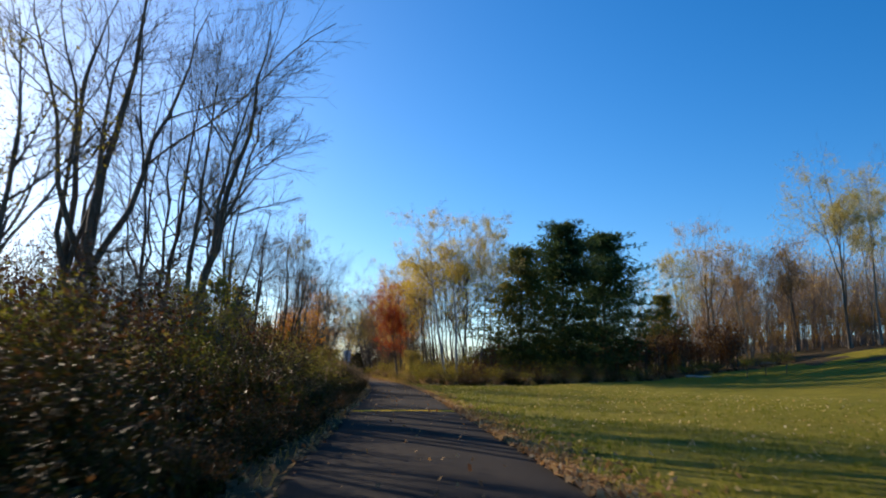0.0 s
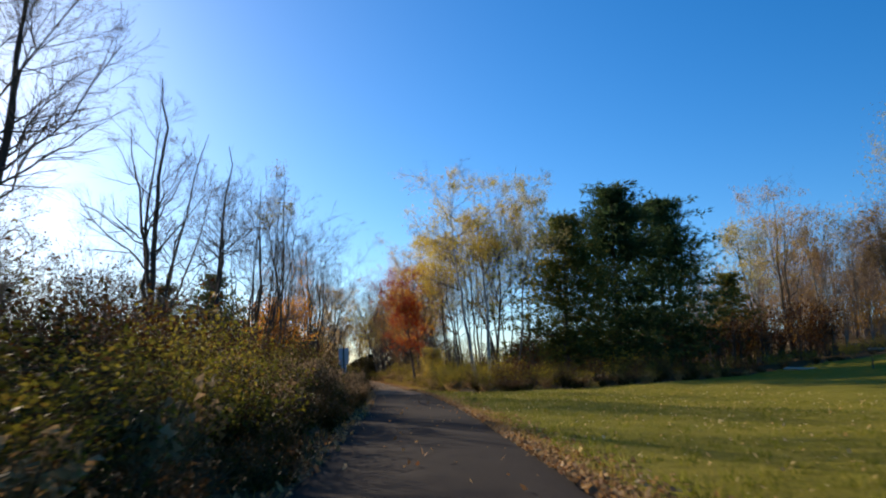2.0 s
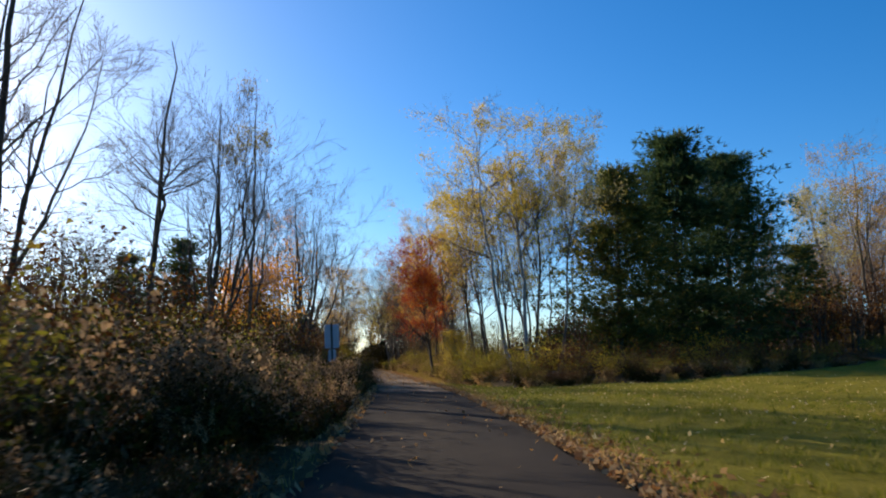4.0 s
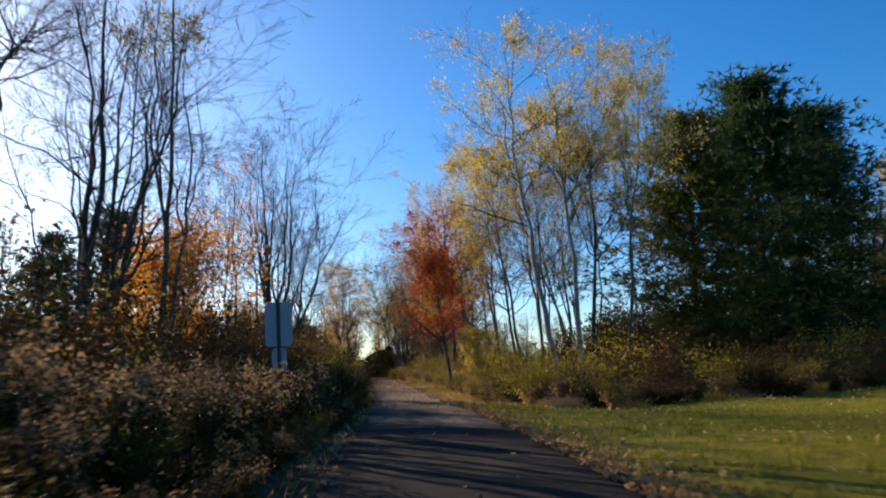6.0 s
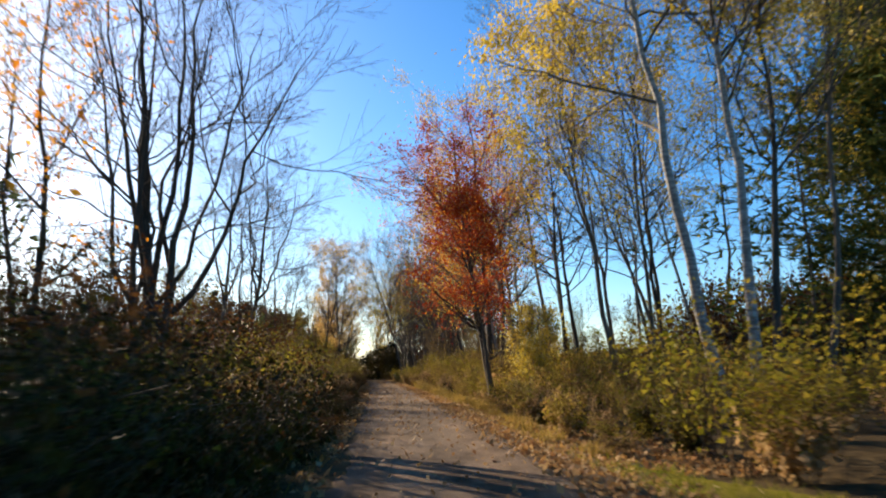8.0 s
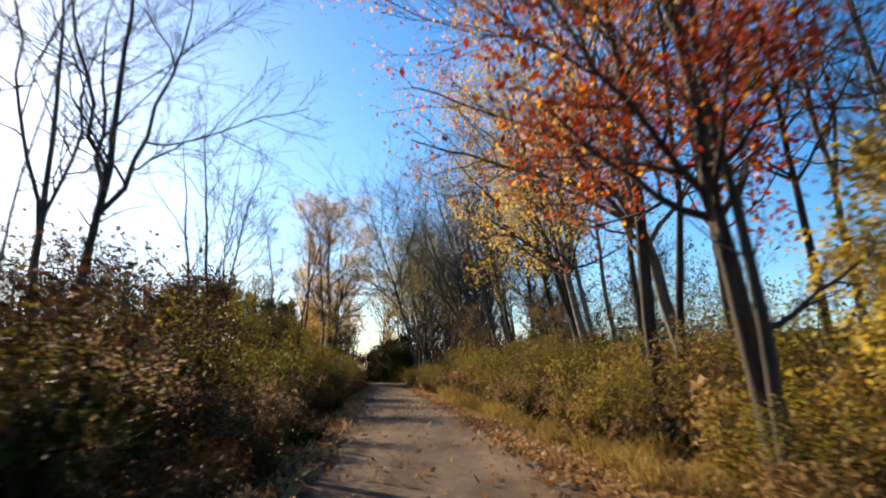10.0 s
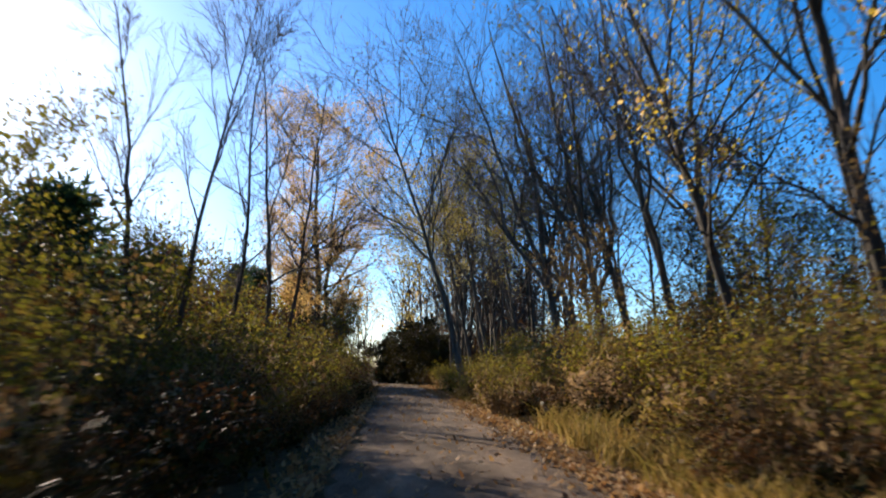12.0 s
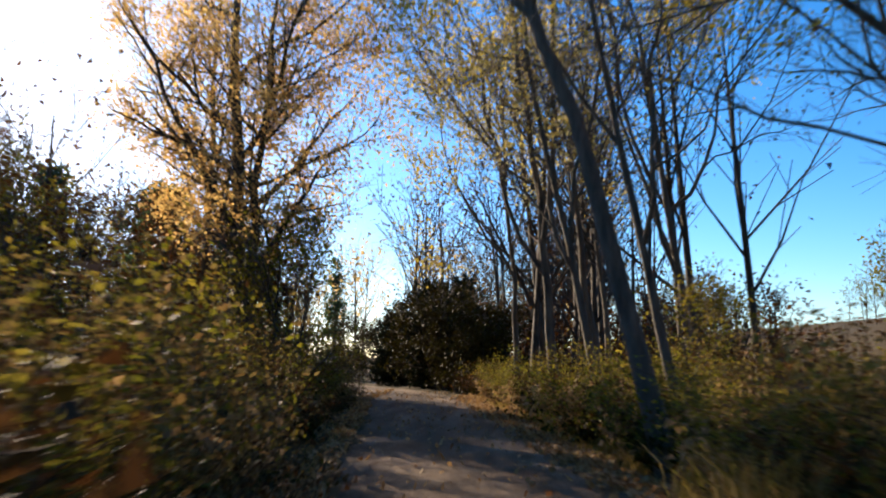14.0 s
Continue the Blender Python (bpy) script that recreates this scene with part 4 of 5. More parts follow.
rng = np.random.default_rng(7)
far_woods("far_woods", "brown leafless woods on the hillside", [(rng.uniform(47, 100), rng.uniform(96, 135)) for _ in range(150)], 301, "twig", "tan", 380, 7, 12, 0.22)
far_woods("far_woods", "dark brown woods on the hillside", [(rng.uniform(27, 100), rng.uniform(94, 125)) for _ in range(110)], 311, "twig", "tan", 260, 4, 6.5, 0.2)
far_woods("far_woods", "yellowing woods on the hillside", [(rng.uniform(47, 110), rng.uniform(90, 150)) for _ in range(50)], 302, "twig", "peach", 420, 9, 14, 0.24)
far_woods("far_woods", "distant bare woods behind the weeds", [(rng.uniform(-90, -22), rng.uniform(60, 200)) for _ in range(70)], 303, "bark_dark", "brown", 70, 6, 10, 0.35)
far_woods("far_woods", "distant woods where the trail ends", [(rng.uniform(-40, 4), rng.uniform(160, 230)) for _ in range(45)], 304, "bark", "peach", 120, 7, 11, 0.4)
far_woods("far_woods", "distant low trees across the fields", [(rng.uniform(30, 160), rng.uniform(150, 320)) for _ in range(60)], 305, "bark", "olive", 120, 6, 10, 0.5)
far_woods("far_woods", "brown thicket under the pines", [(rng.uniform(10, 40), rng.uniform(84, 100)) for _ in range(110)], 306, "bark_dark", "brown", 260, 2.0, 4.5, 0.22)
far_woods("far_woods", "low brown scrub along the foot of the hill", [(rng.uniform(26, 95), rng.uniform(86, 104)) for _ in range(150)], 308, "twig", "rusty", 240, 1.8, 4.6, 0.2)
far_woods("far_woods", "bare saplings crowded behind the roadside trees", [(rng.uniform(-4, 1.5), rng.uniform(132, 152)) for _ in range(20)], 309, "bark_dark", "brown", 90, 7, 11, 0.16)
far_woods("far_woods", "low brown scrub behind the birches", [(rng.uniform(6.5, 18), rng.uniform(77, 98)) for _ in range(60)], 310, "bark_dark", "brown", 150, 1.6, 3.2, 0.16)
far_woods("far_woods", "dark leafless brushwood behind the weeds", [(rng.uniform(-34, -16), rng.uniform(26, 78)) for _ in range(100)], 312, "bark_dark", "brown", 300, 4, 7.5, 0.17)
far_woods("far_woods", "leafless scrub behind the wayside shrubs", [(rng.uniform(-30, -14.5), rng.uniform(80, 132)) for _ in range(80)], 313, "bark_dark", "brown", 240, 4, 6.8, 0.17)
far_woods("far_woods", "dim brown woods beyond the bend", [(rng.uniform(-34, -14), rng.uniform(132, 156)) for _ in range(50)], 314, "bark_dark", "brown", 260, 5, 8, 0.17)
far_woods("far_woods", "grey-brown trees closing the view along the trail", [(rng.uniform(-8.5, 4), rng.uniform(147, 172)) for _ in range(38)], 315, "bark_dark", "brown", 230, 6, 9.5, 0.18)
far_woods("far_woods", "low brown scrub beyond the trail's bend", [(rng.uniform(-5.5, 5), rng.uniform(141, 150)) for _ in range(60)], 316, "bark_dark", "brown", 200, 1.6, 3.6, 0.16)
far_woods("far_woods", "woods behind the lawn", [(rng.uniform(-70, 90), rng.uniform(-120, -70)) for _ in range(50)], 307, "bark", "olive", 200, 8, 13, 0.5)


# ---- weeds and shrubs ----
def shrub(name, label, seed, h, stems, spread, leafs, size, mat, stem="stem", arch=0.3, low=0.15, plume=0, blades=False, radius=0.008, second=None, droop=0.3, level=0.45):
    """A shrub or weed clump at the origin: stems that fan out, their side shoots and leaves."""
    rng = np.random.default_rng(seed)
    root = new(name)
    K = 5
    q = np.linspace(0, 1, K)
    a = rng.uniform(0, 2 * np.pi, stems)
    out = spread * np.sqrt(rng.random(stems))
    hh = h * rng.uniform(0.6, 1.05, stems)
    root_r = 0.25 * spread * rng.random(stems)
    P = np.stack([np.cos(a)[:, None] * (root_r[:, None] + out[:, None] * q**1.3), np.sin(a)[:, None] * (root_r[:, None] + out[:, None] * q**1.3), hh[:, None] * (q - arch * 0.5 * q**3)], -1)
    P[:, 1:] += np.cumsum(rng.normal(0, 0.012 * h, (stems, K - 1, 3)), axis=1)
    R = radius * (1 - 0.75 * q) * rng.uniform(0.7, 1.2, (stems, 1))
    pieces = [tubes(P, R, 3)]
    S, SR = spawn(rng, P, R, 5, 0.32, 45, 0.3, 2, 0.25, 1.0, 0.06)
    pieces.append(tubes(S, SR, 3))
    part("stem_clump", *join(pieces), M[stem], root, kind="stuff")
    tips = np.concatenate([S[:, 1], S[:, 1], 0.5 * (S[:, 0] + S[:, 1]), P[:, 2], P[:, 3], P[:, 4]])
    tips = tips[tips[:, 2] > low * h]
    pick = tips[rng.integers(0, len(tips), leafs)] + rng.normal(0, 0.055 * h, (leafs, 3))
    pick[:, 2] = np.abs(pick[:, 2])
    part("foliage", *leaf_quads(rng, pick, size, droop, level, mat in ("umber", "brown", "green")), M[mat], root, kind="stuff")
    if second:
        n2 = leafs // 4
        pick = tips[rng.integers(0, len(tips), n2)] + rng.normal(0, 0.055 * h, (n2, 3))
        pick[:, 2] = np.abs(pick[:, 2])
        part("foliage", *leaf_quads(rng, pick, size, droop, level), M[second], root, kind="stuff")
    # inner leaves: umber puts shade inside dull shrubs, withered tan fills the others
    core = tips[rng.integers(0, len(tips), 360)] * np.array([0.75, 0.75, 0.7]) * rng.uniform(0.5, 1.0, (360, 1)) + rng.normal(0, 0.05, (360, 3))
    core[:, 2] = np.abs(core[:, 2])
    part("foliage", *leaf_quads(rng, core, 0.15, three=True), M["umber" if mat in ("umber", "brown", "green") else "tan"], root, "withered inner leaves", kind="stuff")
    if plume:
        top = P[:, -1]
        pick = np.repeat(top, plume, axis=0) + rng.normal(0, 1, (stems * plume, 3)) * np.array([0.05, 0.05, 0.1])
        part("seed_head", *leaf_quads(rng, pick, 0.06), M["plume"], root, "pale fluffy seed heads", kind="stuff")
    return tagged(root, label, "shrub" if not plume else "weed")


def grass_tuft(label, seed, h, n, spread, mat):
    rng = np.random.default_rng(seed)
    root = new("grass_tuft")
    a = rng.uniform(0, 2 * np.pi, n)
    b = spread * 0.5 * np.sqrt(rng.random(n))[:, None]
    base = np.stack([np.cos(a), np.sin(a), 0 * a], -1) * b
    lean = rng.normal(0, 0.35, (n, 3)) * np.array([1, 1, 0])
    hh = h * rng.uniform(0.5, 1.1, (n, 1))
    side = unit(np.cross(lean + np.array([0, 0, 1]), rng.normal(0, 1, (n, 3)))) * 0.007
    mid = base + np.array([0, 0, 1]) * hh * 0.6 + lean * hh * 0.35
    tip = base + np.array([0, 0, 1]) * hh * 0.85 + lean * hh * 1.0
    V = np.concatenate([np.stack([base - side, base + side, mid + side * 0.8, mid - side * 0.8], 1), np.stack([mid - side * 0.8, mid + side * 0.8, tip + side * 0.1, tip - side * 0.1], 1)]).reshape(-1, 3)
    part("blade_clump", V, np.arange(len(V)).reshape(-1, 4), M[mat], root, kind="stuff")
    return tagged(root, label, "grass")


PROTO = {
    "umber": [shrub("bush", "olive-brown roadside thicket shrub with shade put into its leaf colour", 471 + k, 1.7, 17, 0.85, 1350, 0.052, "umber", second="brown") for k in range(3)],
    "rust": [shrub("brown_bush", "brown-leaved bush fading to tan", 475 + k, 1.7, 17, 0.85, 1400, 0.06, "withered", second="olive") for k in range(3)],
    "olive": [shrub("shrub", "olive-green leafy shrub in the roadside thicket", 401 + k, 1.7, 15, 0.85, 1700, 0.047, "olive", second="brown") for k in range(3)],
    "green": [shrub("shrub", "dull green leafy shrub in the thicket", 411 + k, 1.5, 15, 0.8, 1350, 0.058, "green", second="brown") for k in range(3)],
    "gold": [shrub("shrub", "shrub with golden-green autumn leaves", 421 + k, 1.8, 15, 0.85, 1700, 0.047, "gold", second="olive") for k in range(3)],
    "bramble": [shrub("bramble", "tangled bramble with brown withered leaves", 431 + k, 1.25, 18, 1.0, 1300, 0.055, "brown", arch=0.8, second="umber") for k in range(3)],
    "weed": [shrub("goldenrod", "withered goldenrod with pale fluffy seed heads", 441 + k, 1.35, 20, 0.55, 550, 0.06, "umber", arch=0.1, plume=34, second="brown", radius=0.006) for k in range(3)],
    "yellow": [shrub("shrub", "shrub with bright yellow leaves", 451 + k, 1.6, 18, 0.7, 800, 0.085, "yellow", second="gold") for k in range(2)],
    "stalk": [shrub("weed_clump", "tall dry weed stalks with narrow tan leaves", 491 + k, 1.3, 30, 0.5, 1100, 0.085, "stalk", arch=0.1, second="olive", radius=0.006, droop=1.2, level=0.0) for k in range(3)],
    "tuft": [grass_tuft("tuft of dry straw-coloured grass", 461 + k, 0.6, 170, 0.7, "straw") for k in range(3)],
}
GROUPS = {"rust": "brown bushes", "stalk": "weed clumps", "umber": "dusky bushes", "olive": "thicket shrubs", "green": "thicket shrubs", "gold": "thicket shrubs", "bramble": "brambles", "weed": "goldenrod", "yellow": "yellow shrubs", "tuft": "grass tufts"}
USED = set()


BACK = {"olive": [], "brown": [], "gold": [], "umber": []}


def plant(kind, x, y, size, rng):
    if SHED[0] - 0.9 < x < SHED[1] + 0.9 and SHED[2] - 0.9 < y < SHED[3] + 0.9:
        return None
    if kind == "wide":
        BACK[("olive", "brown", "gold" if x > float(trail(min(y, 134))) or y > 107 else "umber", "brown")[int(rng.integers(4))]].append((x, y, 2.3 * size))
        return None
    proto = PROTO[kind][int(rng.integers(len(PROTO[kind])))]
    m = pose(x, y, float(land(x, y)) - 0.04, rng.normal(0, 4), rng.normal(0, 4), rng.uniform(0, 360)) @ Matrix.Diagonal((size * rng.uniform(0.9, 1.15), size * rng.uniform(0.9, 1.15), size * rng.uniform(0.85, 1.15), 1))
    if proto.name not in USED:
        USED.add(proto.name)
        proto["group"] = GROUPS[kind]
        proto.matrix_basis = m
        return proto
    old = proto.matrix_basis.copy()
    proto.matrix_basis = Matrix.Identity(4)
    ob = copy_thing(proto, m)
    proto.matrix_basis = old
    return ob


rng = np.random.default_rng(21)
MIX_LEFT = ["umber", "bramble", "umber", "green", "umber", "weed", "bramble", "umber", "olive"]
# the low front row takes the darkened leaves, for shade at the thicket's foot
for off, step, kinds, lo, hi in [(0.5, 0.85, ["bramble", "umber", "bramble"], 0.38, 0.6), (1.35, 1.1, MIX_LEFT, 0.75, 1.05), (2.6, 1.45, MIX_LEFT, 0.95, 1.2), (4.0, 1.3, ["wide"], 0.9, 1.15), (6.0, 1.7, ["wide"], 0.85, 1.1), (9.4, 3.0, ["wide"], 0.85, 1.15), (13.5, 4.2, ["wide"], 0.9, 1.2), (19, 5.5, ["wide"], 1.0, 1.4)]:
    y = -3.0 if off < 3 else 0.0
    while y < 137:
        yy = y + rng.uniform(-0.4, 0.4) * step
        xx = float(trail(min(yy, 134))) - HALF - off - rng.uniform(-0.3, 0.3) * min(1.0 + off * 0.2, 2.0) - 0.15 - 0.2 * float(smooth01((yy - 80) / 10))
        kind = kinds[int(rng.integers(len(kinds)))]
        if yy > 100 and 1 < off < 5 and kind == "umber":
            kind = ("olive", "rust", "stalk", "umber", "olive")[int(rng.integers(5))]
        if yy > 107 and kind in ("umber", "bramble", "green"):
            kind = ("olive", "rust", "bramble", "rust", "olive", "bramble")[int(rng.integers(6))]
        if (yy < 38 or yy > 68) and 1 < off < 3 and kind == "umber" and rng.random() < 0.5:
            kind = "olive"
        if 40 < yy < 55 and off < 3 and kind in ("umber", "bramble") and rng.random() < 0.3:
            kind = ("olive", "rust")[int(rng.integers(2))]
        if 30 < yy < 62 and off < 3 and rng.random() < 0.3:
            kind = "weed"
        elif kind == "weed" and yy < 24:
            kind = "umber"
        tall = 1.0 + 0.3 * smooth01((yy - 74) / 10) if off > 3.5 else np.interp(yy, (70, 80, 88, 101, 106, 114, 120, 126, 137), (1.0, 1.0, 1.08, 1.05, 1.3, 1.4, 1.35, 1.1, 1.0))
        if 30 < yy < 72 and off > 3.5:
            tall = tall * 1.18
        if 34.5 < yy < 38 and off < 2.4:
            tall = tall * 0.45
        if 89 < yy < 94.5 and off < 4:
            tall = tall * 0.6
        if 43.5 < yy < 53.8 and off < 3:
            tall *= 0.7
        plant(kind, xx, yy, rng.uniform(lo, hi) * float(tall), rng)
        y += step
for k in range(13):
    y = 46.6 + 0.52 * k
    plant("weed", float(trail(y)) - HALF - rng.uniform(0.7, 3.4), y, rng.uniform(0.72, 1.0), rng)
# pale clumps of goldenrod beside the trail, and dark bushes past the sign
for k in range(9):
    plant("weed", -2.65 + rng.uniform(-0.55, 0.75), 36.2 + rng.uniform(-1.3, 1.6), rng.uniform(0.85, 1.05), rng)
for k in range(4):
    plant("weed", -4.75 + rng.uniform(-0.3, 0.3), 84.2 + 0.7 * k, rng.uniform(0.5, 0.65), rng)
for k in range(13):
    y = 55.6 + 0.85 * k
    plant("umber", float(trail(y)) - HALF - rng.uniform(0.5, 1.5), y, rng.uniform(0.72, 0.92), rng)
MIX_RIGHT = ["olive", "olive", "stalk", "green", "rust", "stalk", "olive", "gold", "stalk", "rust", "gold", "olive", "yellow"]
for off, step, kinds, lo, hi in [(0.7, 1.1, ["tuft"], 0.55, 0.95), (1.5, 1.1, ["tuft", "stalk", "olive", "weed", "stalk"], 0.55, 0.8), (2.7, 1.5, MIX_RIGHT, 0.8, 1.05), (4.3, 1.9, MIX_RIGHT, 1.0, 1.25), (6.4, 2.4, MIX_RIGHT[:3] + ["wide"] * 5, 1.0, 1.2), (9.2, 3.2, ["wide", "gold"], 0.9, 1.15), (12.8, 4.0, ["wide"], 0.8, 1.1)]:
    y = 67.5 + off * 0.5
    while y < 138:
        yy = y + rng.uniform(-0.4, 0.4) * step
        xx = float(trail(min(yy, 134))) + HALF + off * (1 - 0.3 * float(smooth01((yy - 114) / 6))) + rng.uniform(-0.3, 0.3)
        tall = np.interp(yy, (70, 78, 88, 95, 105, 112, 119, 123, 138), (0.8, 0.95, 1.1, 1.3, 1.42, 1.55, 1.5, 0.85, 0.8))
        if 108 < yy < 119.6 and abs(xx - 0.1 - (yy - 120.5) * 0.29) < 0.9:
            tall = 0.52
        kind = kinds[int(rng.integers(len(kinds)))]
        if yy > 96 and kind in ("gold", "yellow", "stalk", "weed") and rng.random() < 0.8:
            kind = ("rust", "rust", "bramble")[int(rng.integers(3))]
        if kind == "wide" and yy < 95:
            tall = tall * 0.72
        plant(kind, xx, yy, rng.uniform(lo, hi) * float(tall), rng)
        y += step
for k, kind in enumerate(["rust", "olive", "bramble", "olive"]):
    plant(kind, -3.0 + 0.22 * k, 112.0 + 0.95 * k, rng.uniform(0.75, 0.95), rng)
plant("olive", -2.55, 114.7, 0.95, rng)
y = 117.0
while y < 138:
    plant(["olive", "bramble", "green", "olive", "gold"][int(rng.integers(5))], float(trail(min(y, 134))) + HALF + rng.uniform(0.4, 0.75), y, rng.uniform(0.72, 0.95), rng)
    y += 1.3
# the brushy edge of the lawn under the pines
for row, (back, step) in enumerate([(0.45, 0.85), (1.5, 1.2), (3.0, 1.7), (5.2, 2.2), (8.0, 2.6)]):
    x = 2.6 + 0.25 * row
    while x < 44:
        kind = (["bramble", "olive", "bramble", "tuft", "umber"] if row < 2 else ["wide"] * 5)[int(rng.integers(5))]
        plant(kind, x + rng.uniform(-0.5, 0.5), float(lawn_edge(x)) + back + rng.uniform(-0.3, 0.4), rng.uniform(0.6, 0.9) * (1 + 0.08 * row) * (0.6 if x > 22 else 1.0), rng)
        x += step * (1.0 if x < 16 else 1.7)


# whatever pattern plant has found no place yet stands among the back rows
y = 31.0
for kind in PROTO:
    for proto in PROTO[kind]:
        if proto.name not in USED:
            USED.add(proto.name)
            proto["group"] = GROUPS[kind]
            xx = float(trail(y)) - HALF - 3.4
            proto.matrix_basis = pose(xx, y, float(land(xx, y)) - 0.04)
            y += 4.3


def thicket(label, spots, mat, seed):
    """The tangled back rows of the brush, where single shrubs cannot be told apart."""
    rng = np.random.default_rng(seed)
    root = new("thicket")
    wood, leafs = [], []
    for x, y, h in spots:
        n, K = 16, 5
        q = np.linspace(0, 1, K)
        a, out = rng.uniform(0, 2 * np.pi, n), 1.2 * np.sqrt(rng.random(n))
        hh = h * rng.uniform(0.6, 1.1, n)
        P = np.stack([np.cos(a)[:, None] * out[:, None] * (0.25 + q**1.3), np.sin(a)[:, None] * out[:, None] * (0.25 + q**1.3), hh[:, None] * (q - 0.12 * q**3)], -1)
        P[:, 1:] += np.cumsum(rng.normal(0, 0.02 * h, (n, K - 1, 3)), axis=1)
        P += np.array([x, y, float(land(x, y)) - 0.05])
        R = 0.009 * (1 - 0.7 * q) * np.ones((n, 1))
        S, SR = spawn(rng, P, R, 4, 0.35, 45, 0.3, 2, 0.25, 1.0, 0.06)
        wood += [tubes(P, R, 3), tubes(S, np.maximum(SR, 0.004), 3)]
        tips = np.concatenate([S[:, 1], 0.5 * (S[:, 0] + S[:, 1]), P[:, 2], P[:, 3], P[:, 4]])
        k = 620
        leafs.append(leaf_quads(rng, tips[rng.integers(0, len(tips), k)] + rng.normal(0, 0.16, (k, 3)), 0.1, 0.3, 0.45, True))
    part("stem_mass", *join(wood), M["stem"], root, kind="stuff")
    part("foliage", *join(leafs), M[mat], root, kind="stuff")
    return tagged(root, label, "thicket", kind="stuff")


thicket("tangled olive-green brush behind the roadside weeds", BACK["olive"], "olive", 481)
thicket("tangled brown withered brush behind the weeds", BACK["brown"], "brown", 482)
thicket("dusky brown-green brush behind the weeds", BACK["umber"], "umber", 484)
thicket("golden autumn brush behind the weeds", BACK["gold"], "gold", 483)


# ---- loose ground cover ----
def scatter_blades(name, label, xs, ys, h, wide, mat, seed, lift=0.0):
    rng = np.random.default_rng(seed)
    n = len(xs)
    base = np.stack([xs, ys, land(xs, ys) + lift], -1)
    lean = rng.normal(0, 0.4, (n, 3)) * np.array([1, 1, 0])
    hh = h * rng.uniform(0.4, 1.2, (n, 1))
    ang = rng.uniform(0, np.pi, n)
    side = np.stack([np.cos(ang), np.sin(ang), 0 * ang], -1) * wide
    tip = base + (lean + np.array([0, 0, 1])) * hh
    V = np.stack([base - side, base + side, tip + side * 0.25, tip - side * 0.25], 1).reshape(-1, 3)
    ob = new(name, quads(name, V, np.arange(4 * n).reshape(-1, 4), M[mat]))
    return tagged(ob, label, "grass", kind="stuff")


rng = np.random.default_rng(33)
n = 7500
ty = rng.uniform(2, 67, n)
tx = trail(ty) + HALF + 0.3 + 13 * rng.random(n) ** 1.4
keep = ty < lawn_edge(tx)
tx, ty = np.repeat(tx[keep], 10), np.repeat(ty[keep], 10)
ys, xs = ty + rng.normal(0, 0.06, len(ty)), tx + rng.normal(0, 0.06, len(tx))
tallness = np.repeat(0.05 + 0.1 * rng.random(len(tx) // 10) ** 2, 10)
scatter_blades("lawn_grass", "uneven tufts of green and straw-coloured lawn grass", xs, ys, tallness[:, None], 0.007, "lawnblade", 34, 0.03)
n = 9000
ys = rng.uniform(2, 136, n)
sd = np.where(rng.random(n) < 0.85, 1, -1)
xs = trail(ys) + sd * (HALF + 0.05 + np.abs(rng.normal(0, 0.3, n)))
scatter_blades("verge_grass", "ragged dry grass along the trail's edges", xs, ys, 0.14, 0.006, "straw", 35)


def scatter_leaves(name, label, xs, ys, size, seed, lift, mat="litter", curl=0.55):
    rng = np.random.default_rng(seed)
    n = len(xs)
    at = np.stack([xs, ys, land(xs, ys) + lift], -1)
    ang = rng.uniform(0, 2 * np.pi, n)
    a = np.stack([np.cos(ang), np.sin(ang), rng.normal(0, curl, n)], -1)
    b = np.stack([-np.sin(ang), np.cos(ang), rng.normal(0, curl, n)], -1)
    s = size * rng.uniform(0.5, 1.3, (n, 1))
    V = np.stack([at - a * s * 0.5, at + b * s * 0.38, at + a * s * 0.5 + np.array([0, 0, 0.015]), at - b * s * 0.38], 1).reshape(-1, 3)
    ob = new(name, quads(name, V, np.arange(4 * n).reshape(-1, 4), M[mat]))
    return tagged(ob, label, "leaves", kind="stuff")


n = 42000
ys = 140 - 138 * rng.random(n) ** 1.35
sd = np.where(rng.random(n) < np.where(ys < 66, 0.94, 0.8), 1, -1)
xs = trail(np.minimum(ys, 134)) + sd * (HALF - 0.12 + np.abs(rng.normal(0, 0.32 + 0.12 * (sd > 0) + 0.3 * smooth01((ys - 66) / 12) * (sd > 0), n)))
scatter_leaves("leaf_litter", "brown and tan fallen leaves along the verges", xs, ys, 0.09, 36, 0.05)
n = 34000
ys = rng.uniform(66, 136, n)
xs = trail(np.minimum(ys, 134)) + HALF - 0.25 + 3.2 * rng.random(n) ** 1.5
more = 7000
ys = np.concatenate([ys, rng.uniform(106, 122, more)])
xs = np.concatenate([xs, trail(ys[n:]) + HALF + 5.5 * rng.random(more)])
scatter_leaves("bank_litter", "orange-brown leaf litter under the shrubs", xs, ys, 0.1, 39, 0.05)
n = 11000
ys = rng.uniform(62, 136, n)
xs = trail(np.minimum(ys, 134)) + HALF - 0.1 + rng.normal(0, 0.2, n)
scatter_leaves("edge_litter", "drift of tan leaves over the trail's edge", xs, ys, 0.08, 40, 0.05)
n = 5000
ys = rng.uniform(2, 138, n)
xs = trail(np.minimum(ys, 134)) + rng.uniform(-1.3, 1.3, n)
keep = rng.random(n) < np.where(ys > 60, 1.0, 0.12)
scatter_leaves("path_leaves", "single fallen leaves on the trail", xs[keep], ys[keep], 0.06, 37, 0.06)
n = 3000
ys = rng.uniform(4, 66, n)
xs = trail(ys) + HALF + 0.4 + 16 * rng.random(n)
keep = ys < lawn_edge(xs)
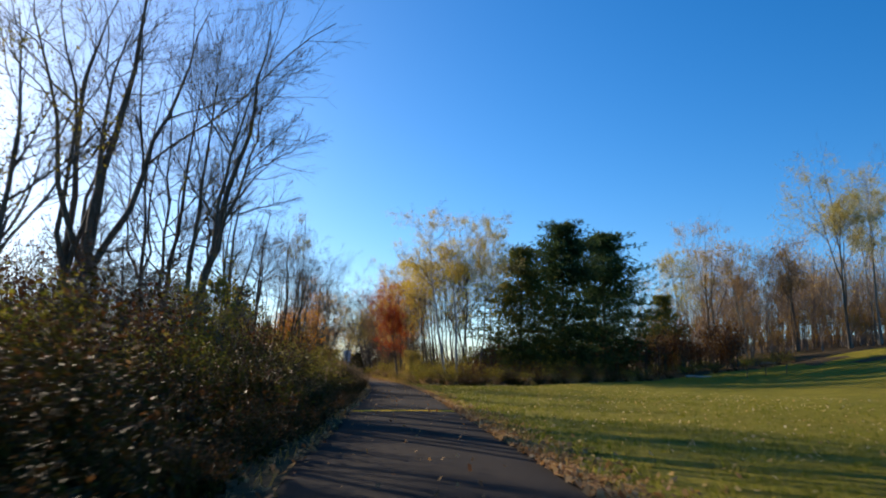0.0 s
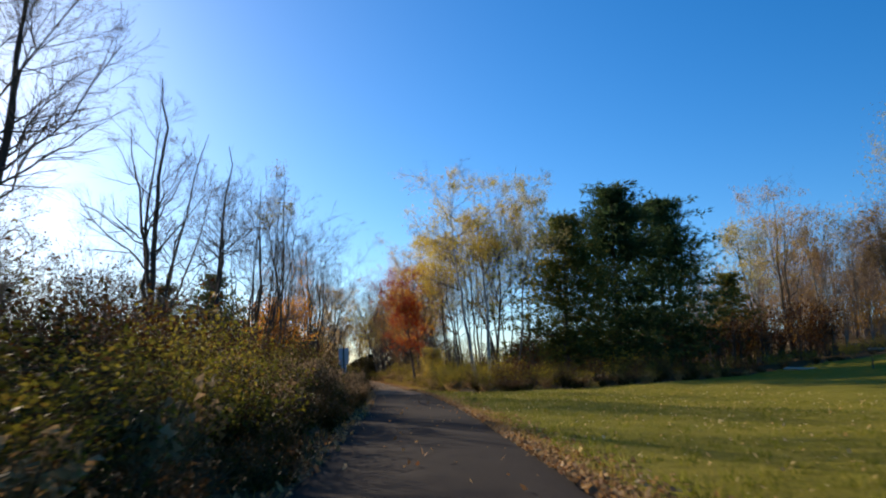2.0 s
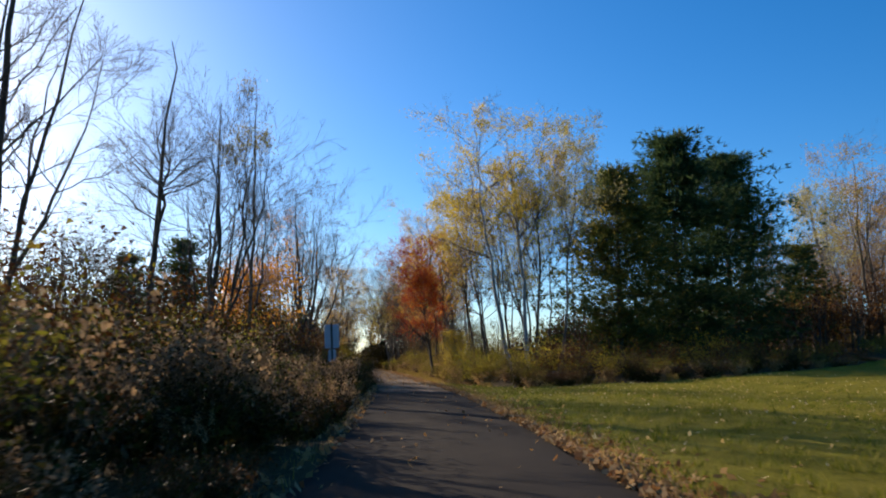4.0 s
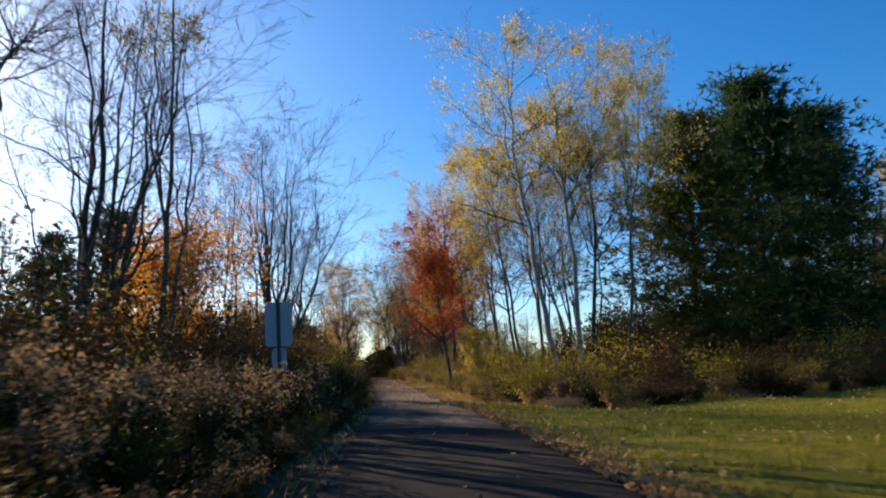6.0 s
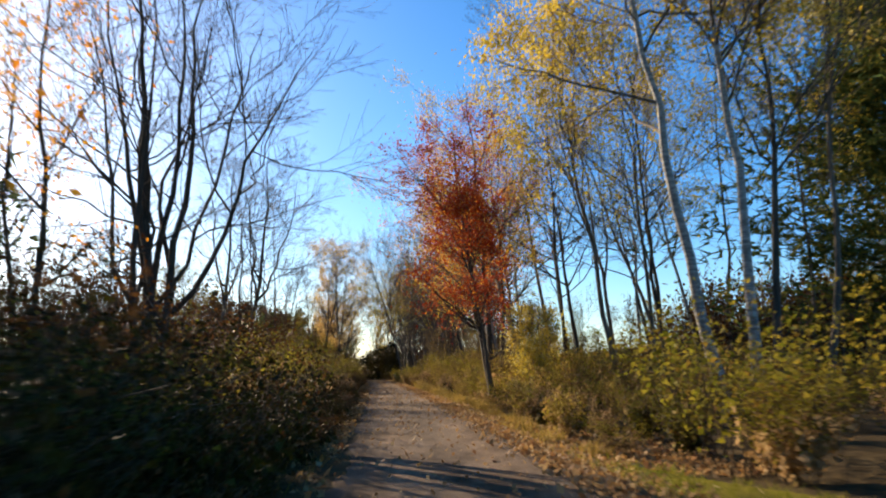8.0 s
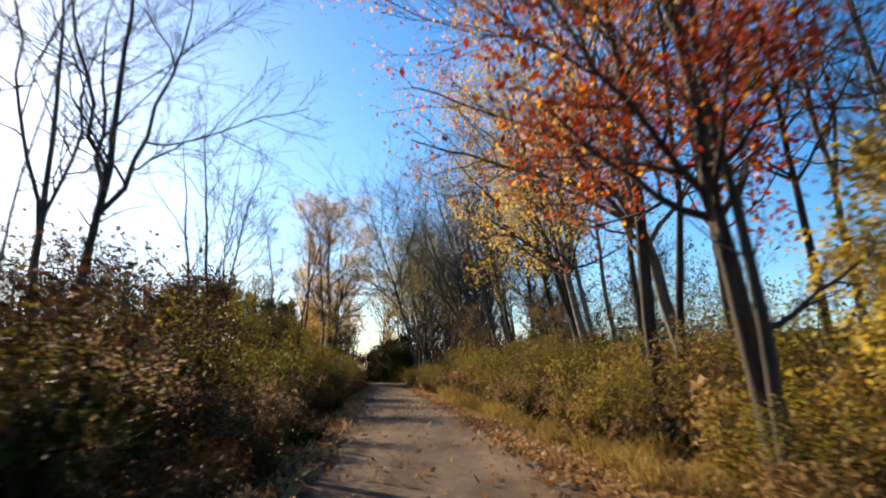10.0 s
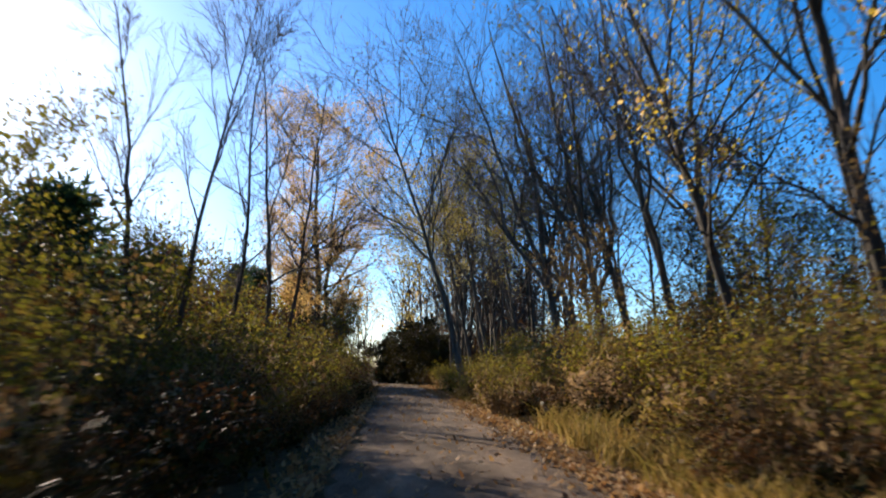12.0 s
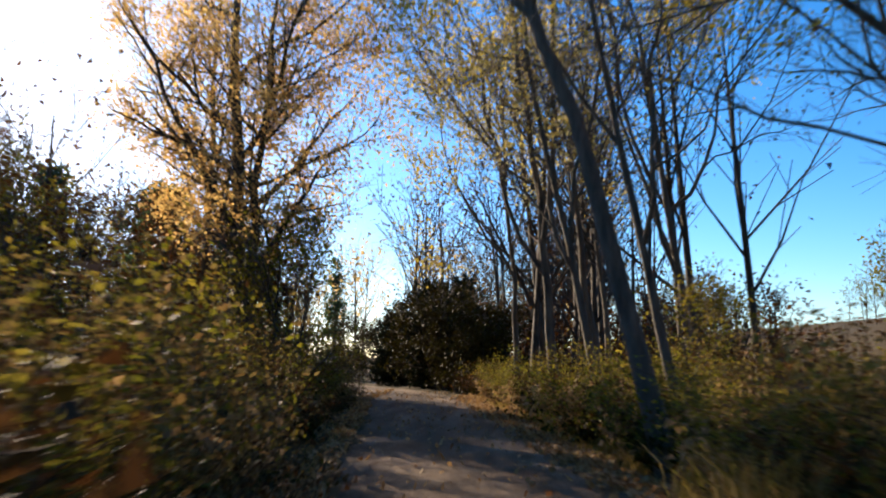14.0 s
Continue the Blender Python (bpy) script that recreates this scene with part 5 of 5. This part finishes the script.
scatter_leaves("lawn_leaves", "pale fallen leaves scattered over the lawn", xs[keep], ys[keep], 0.068, 38, 0.08, "pale_litter")


# ---- small things ----
def sign(x, y):
    root = new("trail_sign")
    root.location, root.rotation_euler = (x, y, -0.1), (0, radians(-2.5), radians(4))
    # a folded steel post with a channel, seen from the back
    bm = bmesh.new()
    prof = [(-0.035, 0.0), (-0.035, -0.006), (-0.018, -0.006), (-0.014, -0.032), (0.014, -0.032), (0.018, -0.006), (0.035, -0.006), (0.035, 0.0), (0.01, 0.0), (0.008, -0.024), (-0.008, -0.024), (-0.01, 0.0)]
    lo = [bm.verts.new((px, py, 0.0)) for px, py in prof]
    hi = [bm.verts.new((px, py, 2.46)) for px, py in prof]
    for k in range(len(prof)):
        j = (k + 1) % len(prof)
        bm.faces.new((lo[k], lo[j], hi[j], hi[k]))
    bm.faces.new(hi)
    solid("post", bm, M["post_steel"], root, "dark steel channel post")
    for nm, w, z0, z1 in (("sign_plate", 0.5, 1.58, 2.4), ("small_plate", 0.27, 1.13, 1.55)):
        bm = block(-w / 2, w / 2, 0.004, 0.008, z0, z1)
        side = [e for e in bm.edges if abs(e.verts[0].co.y - e.verts[1].co.y) > 1e-4]
        bmesh.ops.bevel(bm, geom=side, offset=0.035, segments=4, affect="EDGES")
        plate = solid(nm, bm, M["sign_back"], root, "grey unpainted back of a sign plate")
        for bz in (z0 + 0.08, z1 - 0.08):
            b2 = bmesh.new()
            bmesh.ops.create_cone(b2, cap_ends=True, segments=6, radius1=0.009, radius2=0.009, depth=0.012, matrix=pose(0, -0.036, bz, 90))
            solid("bolt", b2, M["post_steel"], plate)
    return tagged(root, "road sign on a steel post seen from behind", "sign")


sign(-2.93, 54.4)


def fence_post(x, y, h):
    root = new("fence_post")
    root.location = (x, y, float(land(x, y)) - 0.1)
    solid("post", block(-0.035, 0.035, -0.035, 0.035, 0, h, 0.01), M["bark"], root)
    solid("cap", block(-0.042, 0.042, -0.042, 0.042, h, h + 0.025, 0.006), M["bark"], root)
    return tagged(root, "short weathered wooden post at the lawn's edge", "post", "fence posts")


for px, py in ((31.4, 66.5), (33.3, 66.9), (35.4, 67.2)):
    fence_post(px, py, 0.9)


def log(x, y, length, r, turn, seed):
    rng = np.random.default_rng(seed)
    q = np.linspace(0, 1, 9)
    P = np.stack([(q - 0.5) * length, 0.05 * np.sin(q * 5), r + 0.02 * np.sin(q * 7)], -1)[None]
    R = (r * (1 - 0.25 * q + rng.normal(0, 0.04, 9)))[None]
    R[0, 0] = R[0, -1] = 0.3 * r
    V, F = tubes(P, R, 10)
    ob = new("fallen_log", quads("fallen_log", V, F, M["old_wood"]))
    ob.location, ob.rotation_euler = (x, y, float(land(x, y)) + 0.02), (0, 0, radians(turn))
    return tagged(ob, "pale fallen log lying at the edge of the lawn", "log")


log(29.5, 72.5, 3.0, 0.12, 12, 1)
log(41.0, 80.5, 3.5, 0.13, 20, 2)


def shed(x0, x1, y0, y1, eave, ridge):
    """A low white shed: lapped boards on its walls and a rusty pitched roof, the ridge along the trail."""
    root = new("shed")
    root.location = (x0, y0, float(land(x0, y0)) - 0.08)
    w, d = x1 - x0, y1 - y0
    solid("wall_core", block(0.03, w - 0.03, 0.03, d - 0.03, 0, eave, 0), M["concrete"], root)
    rows = 6
    step = eave / rows
    for k in range(rows):
        for side in range(2):
            bm = block(0, w, 0, 0.03, 0, step * 1.06, 0.006) if side == 0 else block(0, 0.03, 0.035, d, 0, step * 1.06, 0.006)
            for v in bm.verts:
                if v.co.z < step * 0.5:
                    v.co.x, v.co.y = v.co.x - (0.012 if side else 0), v.co.y - (0 if side else 0.012)
                v.co.z += k * step
            solid("board", bm, M["concrete"], root)
    mid = w / 2
    for side in (0, 1):
        bm = bmesh.new()
        x_low = -0.18 if side == 0 else w + 0.18
        under = [bm.verts.new(c) for c in ((x_low, -0.14, eave - 0.04), (x_low, d + 0.14, eave - 0.04), (mid, d + 0.14, ridge), (mid, -0.14, ridge))]
        upper = [bm.verts.new((v.co.x, v.co.y, v.co.z + 0.04)) for v in under]
        bm.faces.new(under), bm.faces.new(upper)
        for k in range(4):
            bm.faces.new((under[k], under[(k + 1) % 4], upper[(k + 1) % 4], upper[k]))
        bmesh.ops.recalc_face_normals(bm, faces=bm.faces[:])
        slope = solid("roof_slope", bm, M["rusty_roof"], root, "rusty brown sheet roof")
        # the raised ribs of the sheets
        for k in range(9):
            y = -0.1 + (d + 0.2) * k / 8
            bm = block(0, 1, y - 0.018, y + 0.018, 0.042, 0.07, 0.004)
            for v in bm.verts:
                u = v.co.x
                v.co.x, v.co.z = x_low + (mid - x_low) * (0.01 + 0.98 * u), v.co.z + (eave - 0.04) + (ridge - eave + 0.04) * (0.01 + 0.98 * u)
            solid("rib", bm, M["rusty_roof"], slope)
    solid("eaves_board", block(-0.15, -0.125, -0.12, d + 0.12, eave - 0.12, eave - 0.03, 0.004), M["concrete"], root, "white eaves board")
    for gy in (0.0, d - 0.03):
        bm = bmesh.new()
        f = [bm.verts.new((0, gy, eave)), bm.verts.new((w, gy, eave)), bm.verts.new((mid, gy, ridge - 0.01))]
        g = [bm.verts.new((v.co.x, v.co.y + 0.03, v.co.z)) for v in f]
        bm.faces.new(f), bm.faces.new(g)
        for k in range(3):
            bm.faces.new((f[k], f[(k + 1) % 3], g[(k + 1) % 3], g[k]))
        bmesh.ops.recalc_face_normals(bm, faces=bm.faces[:])
        solid("gable", bm, M["concrete"], root)
    return tagged(root, "low white shed with a rusty brown roof behind shrubs", "shed")


shed(*SHED, 1.08, 1.95)
